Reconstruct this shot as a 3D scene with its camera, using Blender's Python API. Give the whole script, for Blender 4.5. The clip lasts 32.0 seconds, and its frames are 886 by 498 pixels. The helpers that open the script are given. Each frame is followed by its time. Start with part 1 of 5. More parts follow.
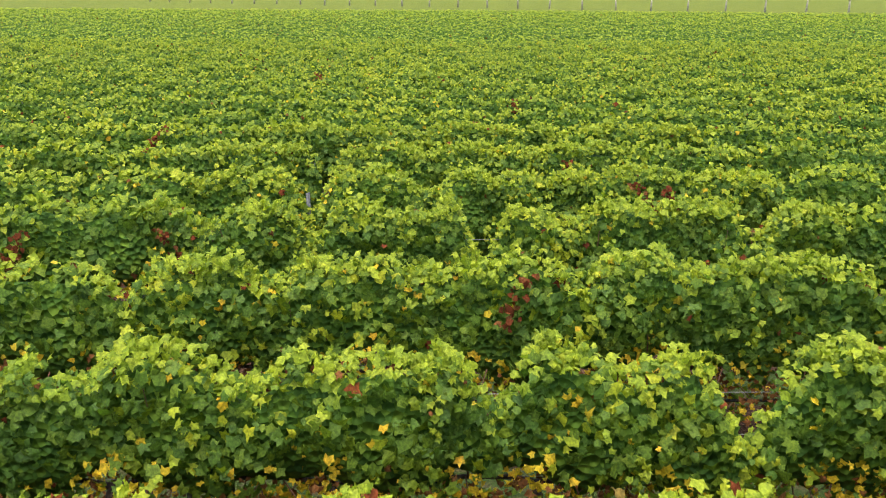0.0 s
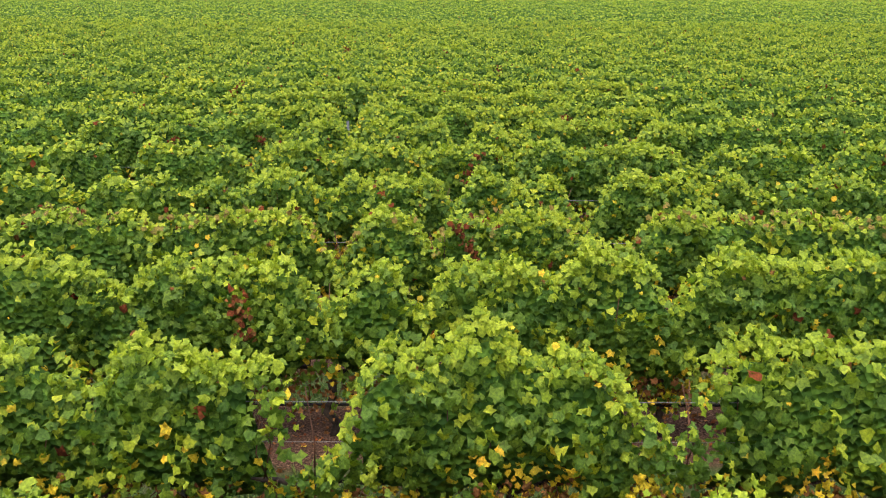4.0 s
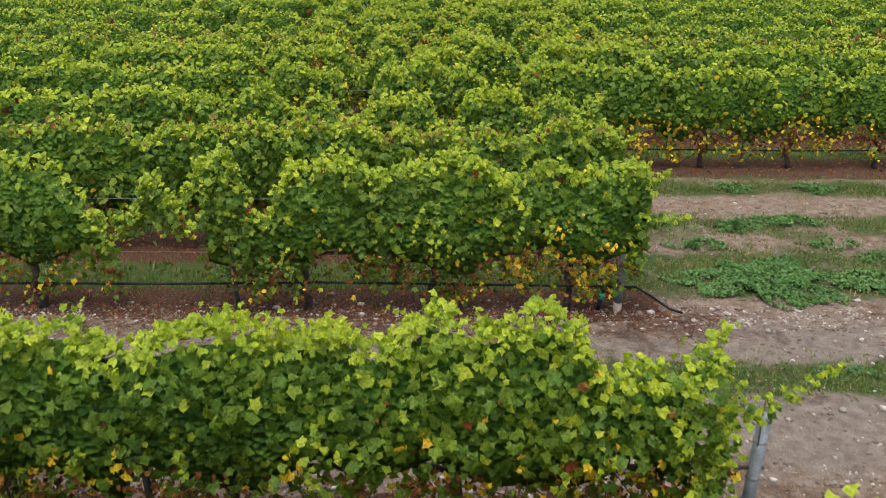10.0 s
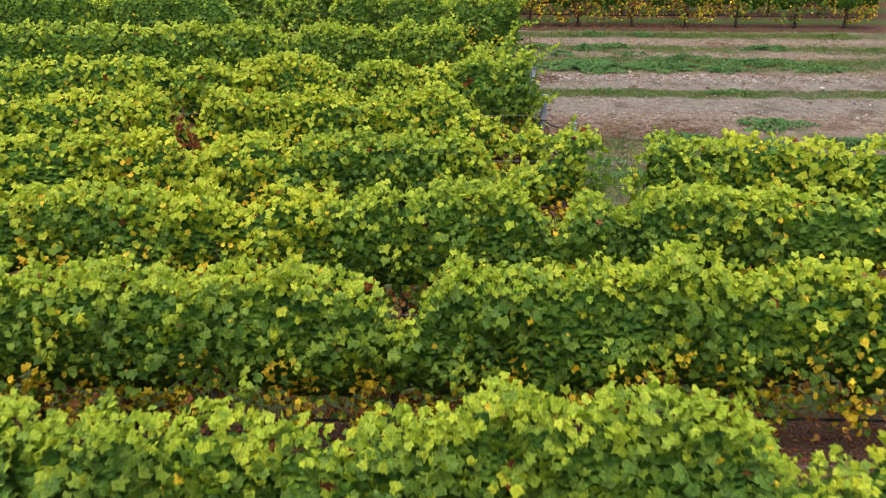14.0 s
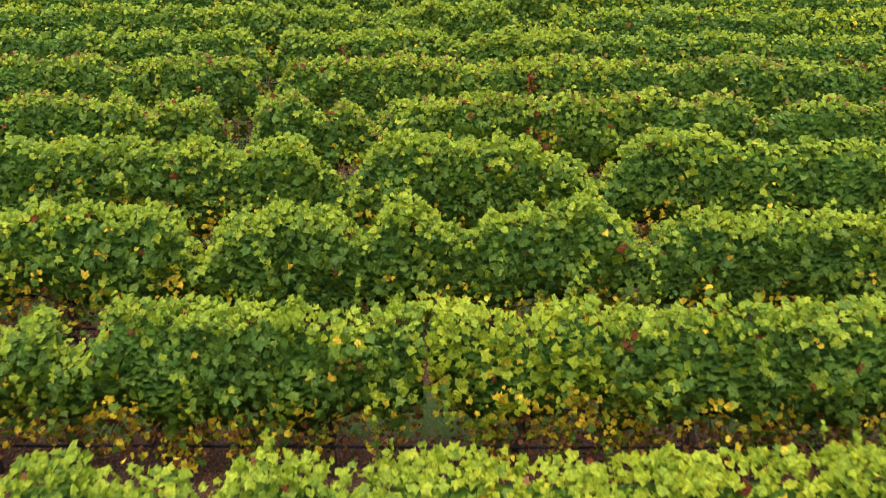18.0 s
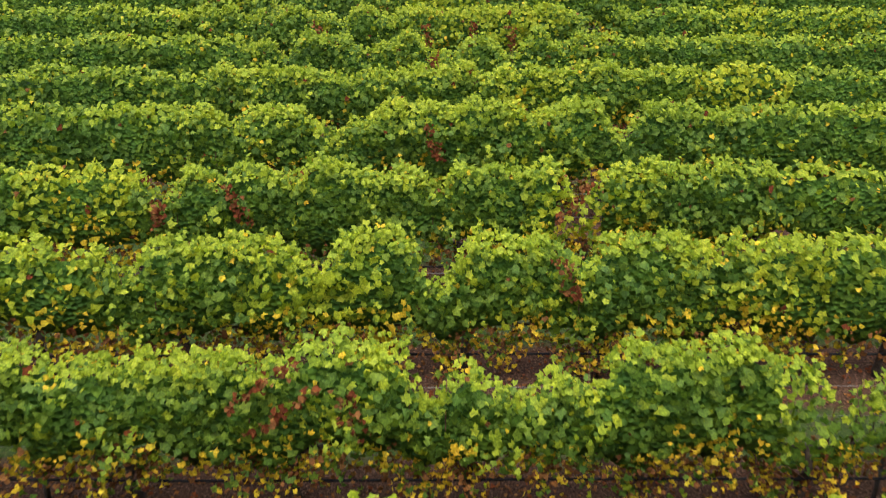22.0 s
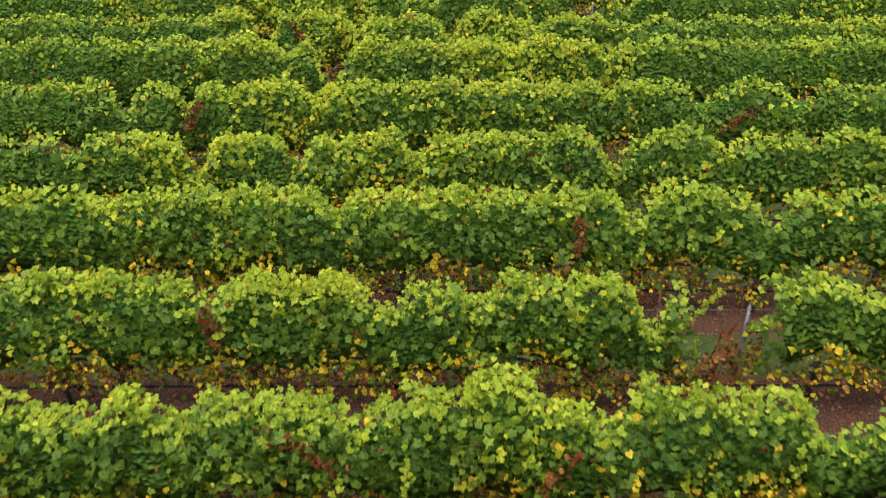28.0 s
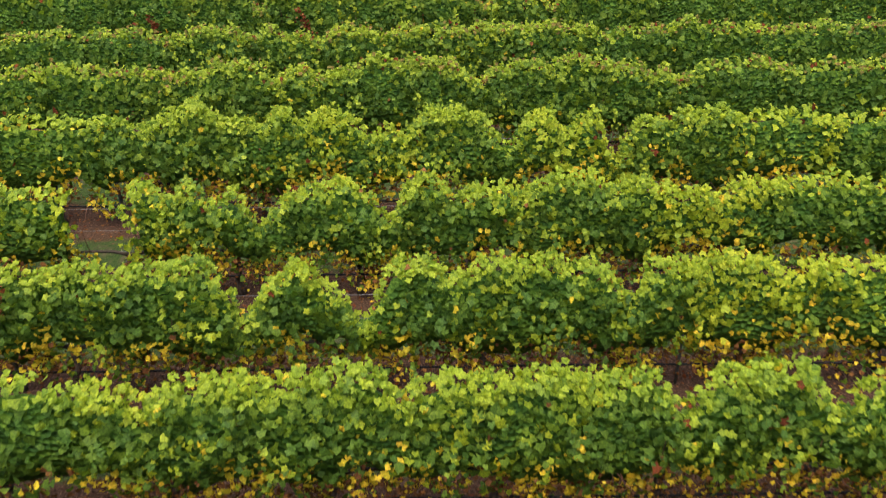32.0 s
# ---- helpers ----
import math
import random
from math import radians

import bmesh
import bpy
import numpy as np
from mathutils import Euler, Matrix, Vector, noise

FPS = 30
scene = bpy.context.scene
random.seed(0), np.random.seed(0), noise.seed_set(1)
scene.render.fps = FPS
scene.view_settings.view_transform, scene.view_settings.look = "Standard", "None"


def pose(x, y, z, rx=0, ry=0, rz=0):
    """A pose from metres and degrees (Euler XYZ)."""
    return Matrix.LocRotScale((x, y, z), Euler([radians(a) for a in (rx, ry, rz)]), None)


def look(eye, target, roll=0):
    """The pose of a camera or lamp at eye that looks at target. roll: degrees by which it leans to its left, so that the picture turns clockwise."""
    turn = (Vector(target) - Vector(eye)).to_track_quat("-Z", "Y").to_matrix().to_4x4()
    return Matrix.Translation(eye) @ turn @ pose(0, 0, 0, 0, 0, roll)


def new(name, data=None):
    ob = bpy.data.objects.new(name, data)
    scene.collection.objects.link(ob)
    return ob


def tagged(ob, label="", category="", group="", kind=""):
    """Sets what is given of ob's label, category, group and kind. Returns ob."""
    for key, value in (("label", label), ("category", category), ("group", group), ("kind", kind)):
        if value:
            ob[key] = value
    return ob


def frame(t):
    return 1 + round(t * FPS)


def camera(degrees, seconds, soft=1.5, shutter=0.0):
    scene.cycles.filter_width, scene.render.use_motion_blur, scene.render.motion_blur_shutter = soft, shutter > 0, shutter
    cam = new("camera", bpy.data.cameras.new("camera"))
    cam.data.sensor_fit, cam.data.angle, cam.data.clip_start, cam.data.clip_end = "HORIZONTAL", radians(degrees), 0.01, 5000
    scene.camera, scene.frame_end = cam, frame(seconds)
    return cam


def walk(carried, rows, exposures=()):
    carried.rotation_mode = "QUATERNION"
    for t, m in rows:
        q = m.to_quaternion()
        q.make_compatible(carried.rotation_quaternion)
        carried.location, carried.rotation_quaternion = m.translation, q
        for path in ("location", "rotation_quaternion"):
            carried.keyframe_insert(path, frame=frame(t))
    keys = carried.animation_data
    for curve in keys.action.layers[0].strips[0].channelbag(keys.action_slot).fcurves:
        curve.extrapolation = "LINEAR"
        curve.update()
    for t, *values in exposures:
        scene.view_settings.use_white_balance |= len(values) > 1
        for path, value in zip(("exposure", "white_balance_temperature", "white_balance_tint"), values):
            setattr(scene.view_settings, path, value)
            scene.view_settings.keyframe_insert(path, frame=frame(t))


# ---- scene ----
# ---------------------------------------------------------------- camera
cam = camera(53.12, 32.0, soft=1.1, shutter=0.2)
PATH = [
    (0, (-0.161, 6.553, 4.334), (0.098, 16.137, 1.490), 0.31),
    (1, (-0.087, 4.886, 4.439), (0.112, 14.467, 1.579), 0.41),
    (2, (-0.010, 3.216, 4.534), (0.152, 12.783, 1.626), 0.46),
    (3, (0.062, 1.614, 4.611), (0.186, 11.164, 1.647), 0.44),
    (4, (0.131, 0.085, 4.662), (0.215, 9.613, 1.626), 0.38),
    (5, (0.204, -1.376, 4.681), (0.251, 8.121, 1.550), 0.27),
    (6, (0.280, -2.756, 4.688), (0.294, 6.705, 1.450), 0.19),
    (7, (0.366, -4.094, 4.706), (0.349, 5.330, 1.359), 0.15),
    (8, (0.481, -5.661, 4.744), (0.449, 3.719, 1.278), 0.17),
    (9, (0.638, -7.693, 4.805), (0.618, 1.634, 1.201), 0.24),
    (10, (0.806, -10.043, 4.885), (0.809, -0.773, 1.134), 0.32),
    (11, (0.953, -12.619, 4.977), (0.973, -3.407, 1.086), 0.37),
    (12, (1.093, -15.338, 5.082), (1.127, -6.180, 1.066), 0.40),
    (13, (1.242, -18.360, 5.199), (1.291, -9.250, 1.075), 0.45),
    (14, (1.386, -21.636, 5.319), (1.442, -12.570, 1.099), 0.50),
    (15, (1.509, -25.027, 5.434), (1.558, -16.004, 1.125), 0.55),
    (16, (1.629, -28.590, 5.554), (1.677, -19.604, 1.166), 0.56),
    (17, (1.764, -32.293, 5.686), (1.835, -23.338, 1.236), 0.54),
    (18, (1.910, -36.003, 5.832), (2.003, -27.080, 1.317), 0.47),
    (19, (2.053, -39.618, 5.989), (2.145, -30.737, 1.393), 0.38),
    (20, (2.171, -43.185, 6.156), (2.256, -34.349, 1.474), 0.30),
    (21, (2.250, -46.765, 6.331), (2.345, -37.970, 1.574), 0.24),
    (22, (2.326, -50.416, 6.514), (2.432, -41.659, 1.685), 0.22),
    (23, (2.432, -54.175, 6.702), (2.537, -45.459, 1.800), 0.24),
    (24, (2.563, -58.015, 6.883), (2.659, -49.339, 1.911), 0.28),
    (25, (2.705, -61.890, 7.046), (2.791, -53.247, 2.016), 0.30),
    (26, (2.851, -65.731, 7.177), (2.926, -57.113, 2.106), 0.30),
    (27, (2.998, -69.485, 7.271), (3.062, -60.882, 2.173), 0.24),
    (28, (3.149, -73.163, 7.333), (3.205, -64.581, 2.200), 0.13),
    (29, (3.308, -76.795, 7.376), (3.362, -68.250, 2.181), -0.02),
    (30, (3.474, -80.418, 7.419), (3.529, -71.922, 2.145), -0.20),
    (31, (3.646, -84.071, 7.480), (3.698, -75.624, 2.127), -0.37),
    (32, (3.818, -87.791, 7.552), (3.854, -79.384, 2.136), -0.53),
]
walk(cam, [(t, look(eye, target, roll)) for t, eye, target, roll in PATH], [(0.0, 1.45), (4.0, 1.42), (9.0, 1.17), (12.0, 1.25), (14.0, 1.3), (18.0, 1.26), (26.0, 1.32), (32.0, 1.32)])

# ---------------------------------------------------------------- light: bright overcast sky
world = bpy.data.worlds.new("sky")
scene.world = world
world.use_nodes = True
wn = world.node_tree.nodes
wl = world.node_tree.links
sky = wn.new("ShaderNodeTexSky")
sky.sky_type = "NISHITA"
sky.sun_disc = False
sky.sun_elevation = radians(75.5)
sky.sun_rotation = radians(202)
sky.air_density, sky.dust_density, sky.ozone_density = 1.0, 6.0, 1.0
wn["Background"].inputs["Strength"].default_value = 0.15
wl.new(sky.outputs["Color"], wn["Background"].inputs["Color"])
sun_data = bpy.data.lights.new("sun", "SUN")
sun_data.energy, sun_data.angle, sun_data.color = 1.3, radians(35), (1.0, 0.95, 0.86)
sun = new("sun", sun_data)
sun.matrix_world = look((-4.5, -11.0, 46.0), (0, 0, 0))

# ---------------------------------------------------------------- materials


def material(name, rough=0.8, spec=0.3):
    m = bpy.data.materials.new(name)
    m.use_nodes = True
    b = m.node_tree.nodes["Principled BSDF"]
    b.inputs["Roughness"].default_value = rough
    b.inputs["Specular IOR Level"].default_value = spec
    return m, m.node_tree.nodes, m.node_tree.links, b


def ramp(nodes, links, fac, stops, interp="LINEAR"):
    r = nodes.new("ShaderNodeValToRGB")
    r.color_ramp.interpolation = interp
    els = r.color_ramp.elements
    while len(els) < len(stops):
        els.new(0.5)
    for e, (p, c) in zip(els, stops):
        e.position, e.color = p, (*c, 1)
    links.new(fac, r.inputs["Fac"])
    return r.outputs["Color"]


def noise_tex(nodes, links, scale, detail=4.0, coord=None, rough=0.55):
    n = nodes.new("ShaderNodeTexNoise")
    n.inputs["Scale"].default_value, n.inputs["Detail"].default_value = scale, detail
    n.inputs["Roughness"].default_value = rough
    if coord is None:
        g = nodes.new("ShaderNodeNewGeometry")
        coord = g.outputs["Position"]
    links.new(coord, n.inputs["Vector"])
    return n.outputs["Fac"]


def mix_col(nodes, links, fac, a, b, mode="MIX"):
    n = nodes.new("ShaderNodeMix")
    n.data_type, n.blend_type = "RGBA", mode
    for sock, v in ((n.inputs[0], fac), (n.inputs[6], a), (n.inputs[7], b)):
        if isinstance(v, (int, float)):
            sock.default_value = v
        elif isinstance(v, tuple):
            sock.default_value = (*v, 1)
        else:
            links.new(v, sock)
    return n.outputs[2]


def math_node(nodes, links, op, a, b=None, c=None):
    n = nodes.new("ShaderNodeMath")
    n.operation = op
    for i, v in enumerate((a, b, c)):
        if v is None:
            continue
        if isinstance(v, (int, float)):
            n.inputs[i].default_value = v
        else:
            links.new(v, n.inputs[i])
    return n.outputs[0]


def bump(nodes, links, b, height, strength=0.4, distance=0.02):
    n = nodes.new("ShaderNodeBump")
    n.inputs["Strength"].default_value, n.inputs["Distance"].default_value = strength, distance
    links.new(height, n.inputs["Height"])
    links.new(n.outputs["Normal"], b.inputs["Normal"])


def leaf_material(name, stops, glow=0.38, rough=0.55, lit_growth=0.0, spec=0.22):
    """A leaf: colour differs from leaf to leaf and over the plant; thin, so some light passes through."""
    m, n, l, b = material(name, rough, spec)
    g = n.new("ShaderNodeNewGeometry")
    patch = noise_tex(n, l, 0.8, 2.0)
    clump = noise_tex(n, l, 5.0, 1.0)
    fac = math_node(n, l, "MULTIPLY_ADD", g.outputs["Random Per Island"], 0.42, -0.28)
    fac = math_node(n, l, "MULTIPLY_ADD", patch, 0.75, fac)
    fac = math_node(n, l, "MULTIPLY_ADD", clump, 0.3, fac)
    # higher leaves go paler: young growth and top light put into the colour
    if lit_growth:
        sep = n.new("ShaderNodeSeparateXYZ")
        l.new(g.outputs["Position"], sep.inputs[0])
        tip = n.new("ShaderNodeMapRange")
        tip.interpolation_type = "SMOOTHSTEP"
        tip.inputs["From Min"].default_value, tip.inputs["From Max"].default_value, tip.inputs["To Max"].default_value = 1.58, 1.9, lit_growth
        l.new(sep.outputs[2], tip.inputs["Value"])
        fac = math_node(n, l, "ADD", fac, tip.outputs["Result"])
    col = ramp(n, l, fac, stops)
    grain = noise_tex(n, l, 46.0, 4.0)
    vein = ramp(n, l, grain, [(0.3, (0.52, 0.55, 0.5)), (0.5, (0.98, 0.98, 0.98)), (0.7, (1.55, 1.46, 1.3))])
    col = mix_col(n, l, 1.0, col, vein, "MULTIPLY")
    l.new(col, b.inputs["Base Color"])
    bump(n, l, b, grain, 0.7, 0.014)
    tr = n.new("ShaderNodeBsdfTranslucent")
    lighter = mix_col(n, l, 1.0, col, (1.35, 1.4, 0.6), "MULTIPLY")
    l.new(lighter, tr.inputs["Color"])
    mx = n.new("ShaderNodeMixShader")
    mx.inputs[0].default_value = glow
    l.new(b.outputs[0], mx.inputs[1])
    l.new(tr.outputs[0], mx.inputs[2])
    l.new(mx.outputs[0], n["Material Output"].inputs["Surface"])
    return m


M_GREEN = leaf_material("leaf_green", [(0.0, (0.05, 0.112, 0.02)), (0.3, (0.074, 0.146, 0.02)), (0.6, (0.122, 0.195, 0.019)), (0.85, (0.19, 0.265, 0.018)), (1.0, (0.26, 0.32, 0.02))], 0.46, lit_growth=0.3)
# young shoots; also crest leaves with top light put into the colour
M_YOUNG_LIT = leaf_material("leaf_young_lit", [(0.0, (0.138, 0.218, 0.016)), (0.4, (0.215, 0.29, 0.019)), (0.75, (0.3, 0.36, 0.024)), (1.0, (0.42, 0.425, 0.034))], 0.42)
M_LIME = leaf_material("leaf_lime", [(0.0, (0.15, 0.235, 0.014)), (0.5, (0.27, 0.325, 0.017)), (1.0, (0.43, 0.42, 0.022))], 0.38)
M_YELLOW = leaf_material("leaf_yellow", [(0.0, (0.34, 0.31, 0.018)), (0.45, (0.52, 0.38, 0.02)), (0.8, (0.54, 0.33, 0.02)), (1.0, (0.34, 0.17, 0.025))], 0.3, 0.6)
M_RED = leaf_material("leaf_red_brown", [(0.0, (0.05, 0.014, 0.006)), (0.5, (0.11, 0.03, 0.011)), (1.0, (0.19, 0.06, 0.018))], 0.15, 0.85, spec=0.06)
M_DRY = leaf_material("leaf_dry", [(0.0, (0.055, 0.023, 0.009)), (0.5, (0.14, 0.06, 0.02)), (1.0, (0.3, 0.16, 0.055))], 0.12, 0.85, spec=0.06)
M_RUST = leaf_material("leaf_rusty_green", [(0.0, (0.1, 0.11, 0.02)), (0.5, (0.15, 0.12, 0.028)), (1.0, (0.23, 0.135, 0.04))], 0.25, 0.7, spec=0.1)
M_CLOVER = leaf_material("leaf_clover", [(0.0, (0.026, 0.075, 0.018)), (0.5, (0.055, 0.13, 0.032)), (1.0, (0.15, 0.23, 0.08))], 0.25, 0.5)
M_GRASS = leaf_material("grass_blade", [(0.0, (0.04, 0.08, 0.015)), (0.45, (0.08, 0.13, 0.028)), (0.75, (0.17, 0.17, 0.06)), (1.0, (0.27, 0.2, 0.09))], 0.25, 0.6)


def inner_shade_material():
    """Inner mass of a crown: overlapping leaf-sized cells, shade put into their dark greens."""
    m, n, l, b = material("inner_leaf_shade", 0.7, 0.1)
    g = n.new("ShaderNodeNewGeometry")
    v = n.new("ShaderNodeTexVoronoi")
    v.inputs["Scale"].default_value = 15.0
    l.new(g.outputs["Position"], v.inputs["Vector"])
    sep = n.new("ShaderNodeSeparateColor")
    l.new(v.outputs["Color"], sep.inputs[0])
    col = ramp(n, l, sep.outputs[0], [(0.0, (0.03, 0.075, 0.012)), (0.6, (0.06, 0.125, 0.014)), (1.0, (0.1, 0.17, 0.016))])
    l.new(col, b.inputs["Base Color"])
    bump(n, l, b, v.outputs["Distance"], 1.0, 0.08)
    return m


M_INNER_SHADE = inner_shade_material()
M_STRAW = leaf_material("dry_grass", [(0.0, (0.12, 0.09, 0.045)), (0.5, (0.24, 0.18, 0.09)), (1.0, (0.36, 0.29, 0.16))], 0.15, 0.75)
LEAF_MATS = [M_GREEN, M_YOUNG_LIT, M_YELLOW, M_RED, M_DRY, M_INNER_SHADE, M_LIME, M_RUST]


def plain(name, c0, c1, scale, rough=0.8, metal=0.0, fine=90.0, relief=0.4, spec=0.3):
    m, n, l, b = material(name, rough, spec)
    a = noise_tex(n, l, scale, 5.0)
    f = noise_tex(n, l, fine, 3.0)
    col = ramp(n, l, a, [(0.36, c0), (0.64, c1)])
    grain = ramp(n, l, f, [(0.3, (0.75, 0.75, 0.75)), (0.7, (1.2, 1.2, 1.2))])
    l.new(mix_col(n, l, 1.0, col, grain, "MULTIPLY"), b.inputs["Base Color"])
    b.inputs["Metallic"].default_value = metal
    bump(n, l, b, f, relief, 0.01)
    return m


M_BARK = plain("vine_bark", (0.018, 0.013, 0.01), (0.06, 0.042, 0.03), 14.0, 0.95, fine=60.0, relief=0.9)
M_CANE = plain("vine_cane", (0.045, 0.02, 0.012), (0.13, 0.055, 0.03), 10.0, 0.8)
M_STEEL = plain("galvanised_steel", (0.065, 0.07, 0.075), (0.14, 0.15, 0.16), 9.0, 0.65, 0.0, 120.0, 0.2)
M_ENDPOST = plain("weathered_steel_pile", (0.13, 0.155, 0.17), (0.25, 0.28, 0.3), 6.0, 0.6, 0.4, 80.0, 0.3)
M_CONCRETE = plain("post_footing", (0.2, 0.15, 0.115), (0.3, 0.24, 0.2), 12.0, 0.9)
M_HOSE = plain("black_hose", (0.008, 0.008, 0.009), (0.018, 0.018, 0.019), 8.0, 0.75, spec=0.1)
M_WIRE = plain("wire", (0.1, 0.1, 0.1), (0.2, 0.2, 0.2), 8.0, 0.55, 0.4)
M_GREENCAP = plain("green_plastic", (0.0, 0.22, 0.12), (0.01, 0.34, 0.2), 20.0, 0.4)
M_CLOD = plain("soil_clod", (0.075, 0.055, 0.04), (0.17, 0.13, 0.1), 4.0, 0.95, fine=60.0)
M_STONE = plain("river_stone", (0.13, 0.12, 0.105), (0.36, 0.335, 0.305), 3.0, 0.85, fine=40.0)
M_TREEBARK = plain("grey_tree_bark", (0.2, 0.18, 0.16), (0.38, 0.36, 0.33), 3.0, 0.9)

ROW_GAP = 2.083        # between rows
VINE_GAP = 1.65        # between vines of a row
B_FRONT = -4.32        # first row on the near side of the track


def row_y(block, n):
    return ROW_GAP * n if block == "A" else B_FRONT - ROW_GAP * n


def ground_material():
    """Soil with a mulched strip under each row, green between the rows, and bare wheel tracks across the headland."""
    m, n, l, b = material("vineyard_ground", 0.95, 0.15)
    g = n.new("ShaderNodeNewGeometry")
    sep = n.new("ShaderNodeSeparateXYZ")
    l.new(g.outputs["Position"], sep.inputs[0])
    x, y = sep.outputs[0], sep.outputs[1]
    wob = noise_tex(n, l, 1.3, 4.0)
    wob2 = noise_tex(n, l, 0.35, 3.0)
    fine = noise_tex(n, l, 38.0, 6.0, rough=0.7)
    mid = noise_tex(n, l, 6.0, 5.0, rough=0.65)
    grit = noise_tex(n, l, 120.0, 3.0, rough=0.7)
    yw = math_node(n, l, "MULTIPLY_ADD", wob, 0.7, math_node(n, l, "SUBTRACT", y, 0.35))
    # surfaces
    mulch = ramp(n, l, fine, [(0.38, (0.01, 0.005, 0.003)), (0.47, (0.034, 0.017, 0.01)), (0.55, (0.08, 0.042, 0.025)), (0.66, (0.2, 0.13, 0.085))])
    mulch = mix_col(n, l, ramp(n, l, mid, [(0.42, (0, 0, 0)), (0.7, (0.6, 0.6, 0.6))]), mulch, (0.06, 0.028, 0.017))
    grass = ramp(n, l, fine, [(0.38, (0.012, 0.026, 0.006)), (0.5, (0.026, 0.052, 0.01)), (0.64, (0.06, 0.08, 0.02))])
    grass = mix_col(n, l, ramp(n, l, mid, [(0.5, (0, 0, 0)), (0.72, (1, 1, 1))]), grass, (0.085, 0.062, 0.036))
    dirt = ramp(n, l, mid, [(0.36, (0.1, 0.068, 0.049)), (0.5, (0.138, 0.105, 0.08)), (0.65, (0.185, 0.154, 0.124))])
    dirt = mix_col(n, l, 0.6, dirt, ramp(n, l, grit, [(0.36, (0.45, 0.45, 0.45)), (0.52, (1.0, 1.0, 1.0)), (0.63, (1.9, 1.9, 1.85))]), "MULTIPLY")
    track = ramp(n, l, mid, [(0.36, (0.1, 0.084, 0.069)), (0.5, (0.134, 0.114, 0.094)), (0.64, (0.168, 0.145, 0.12))])
    track = mix_col(n, l, 0.7, track, ramp(n, l, grit, [(0.36, (0.6, 0.6, 0.6)), (0.54, (1.0, 1.0, 1.0)), (0.64, (1.9, 1.9, 1.85))]), "MULTIPLY")
    specks = ramp(n, l, noise_tex(n, l, 55.0, 2.0, rough=0.8), [(0.3, (0.55, 0.52, 0.5)), (0.45, (0.95, 0.95, 0.95)), (0.58, (1.05, 1.05, 1.05)), (0.72, (1.7, 1.7, 1.7))])
    track = mix_col(n, l, 0.85, track, specks, "MULTIPLY")
    dirt = mix_col(n, l, 1.0, dirt, specks, "MULTIPLY")
    stain = ramp(n, l, noise_tex(n, l, 0.9, 6.0, rough=0.7), [(0.54, (0, 0, 0)), (0.6, (0.8, 0.8, 0.8))])
    track = mix_col(n, l, stain, track, mix_col(n, l, 1.0, track, (0.5, 0.43, 0.4), "MULTIPLY"))
    dirt = mix_col(n, l, stain, dirt, mix_col(n, l, 1.0, dirt, (0.62, 0.5, 0.42), "MULTIPLY"))
    # rows: distance from the nearest row line, far block and near block
    def from_row(start):
        q = math_node(n, l, "DIVIDE", math_node(n, l, "SUBTRACT", yw, start), ROW_GAP)
        q = math_node(n, l, "FRACT", math_node(n, l, "ADD", q, 200.5))
        return math_node(n, l, "ABSOLUTE", math_node(n, l, "SUBTRACT", q, 0.5))
    in_far = math_node(n, l, "GREATER_THAN", y, -2.0)
    da, db = from_row(0.0), from_row(B_FRONT)
    dist = math_node(n, l, "ADD", math_node(n, l, "MULTIPLY", da, in_far), math_node(n, l, "MULTIPLY", db, math_node(n, l, "SUBTRACT", 1.0, in_far)))
    strip = ramp(n, l, dist, [(0.27, (1, 1, 1)), (0.34, (0, 0, 0))])
    vines = mix_col(n, l, strip, grass, mulch)
    # headland: bands across y, and the track
    u = math_node(n, l, "DIVIDE", math_node(n, l, "ADD", yw, 11.5), 20.0)
    K = (0.0, 0.0, 0.0)
    def at_y(v):
        return (v + 11.5) / 20.0
    green_band = ramp(n, l, u, [(at_y(-9.5), (0.5, 0.5, 0.5)), (at_y(-7.3), (0.8, 0.8, 0.8)), (at_y(-6.0), (0.35, 0.35, 0.35)), (at_y(-5.2), (0.75, 0.75, 0.75)), (at_y(-4.1), (0.1, 0.1, 0.1)),
                                (at_y(-2.15), K), (at_y(-1.9), (0.85, 0.85, 0.85)), (at_y(-1.4), (0.8, 0.8, 0.8)), (at_y(-1.15), K), (at_y(0.0), K), (at_y(0.5), (0.6, 0.6, 0.6)), (at_y(1.7), (0.85, 0.85, 0.85)),
                                (at_y(2.2), (0.25, 0.25, 0.25)), (at_y(3.2), (0.75, 0.75, 0.75)), (at_y(3.7), (0.2, 0.2, 0.2)), (at_y(4.3), (0.15, 0.15, 0.15)), (at_y(4.8), (0.85, 0.85, 0.85)), (at_y(5.4), (0.5, 0.5, 0.5))])
    big = noise_tex(n, l, 1.1, 5.0, rough=0.7)
    keep = math_node(n, l, "MULTIPLY_ADD", green_band, 0.72, math_node(n, l, "ADD", math_node(n, l, "MULTIPLY", mid, 0.6), math_node(n, l, "SUBTRACT", math_node(n, l, "MULTIPLY", big, 1.3), 1.2)))
    keep = math_node(n, l, "MULTIPLY", keep, 3.5)
    keep.node.use_clamp = True
    wheel = ramp(n, l, u, [(at_y(-3.6), K), (at_y(-3.1), (1, 1, 1)), (at_y(-0.5), (1, 1, 1)), (at_y(-0.1), K)])
    bare = mix_col(n, l, wheel, dirt, track)
    head = mix_col(n, l, keep, bare, grass)
    xw = math_node(n, l, "MULTIPLY_ADD", wob, 1.2, x)
    right = math_node(n, l, "GREATER_THAN", xw, 4.1)
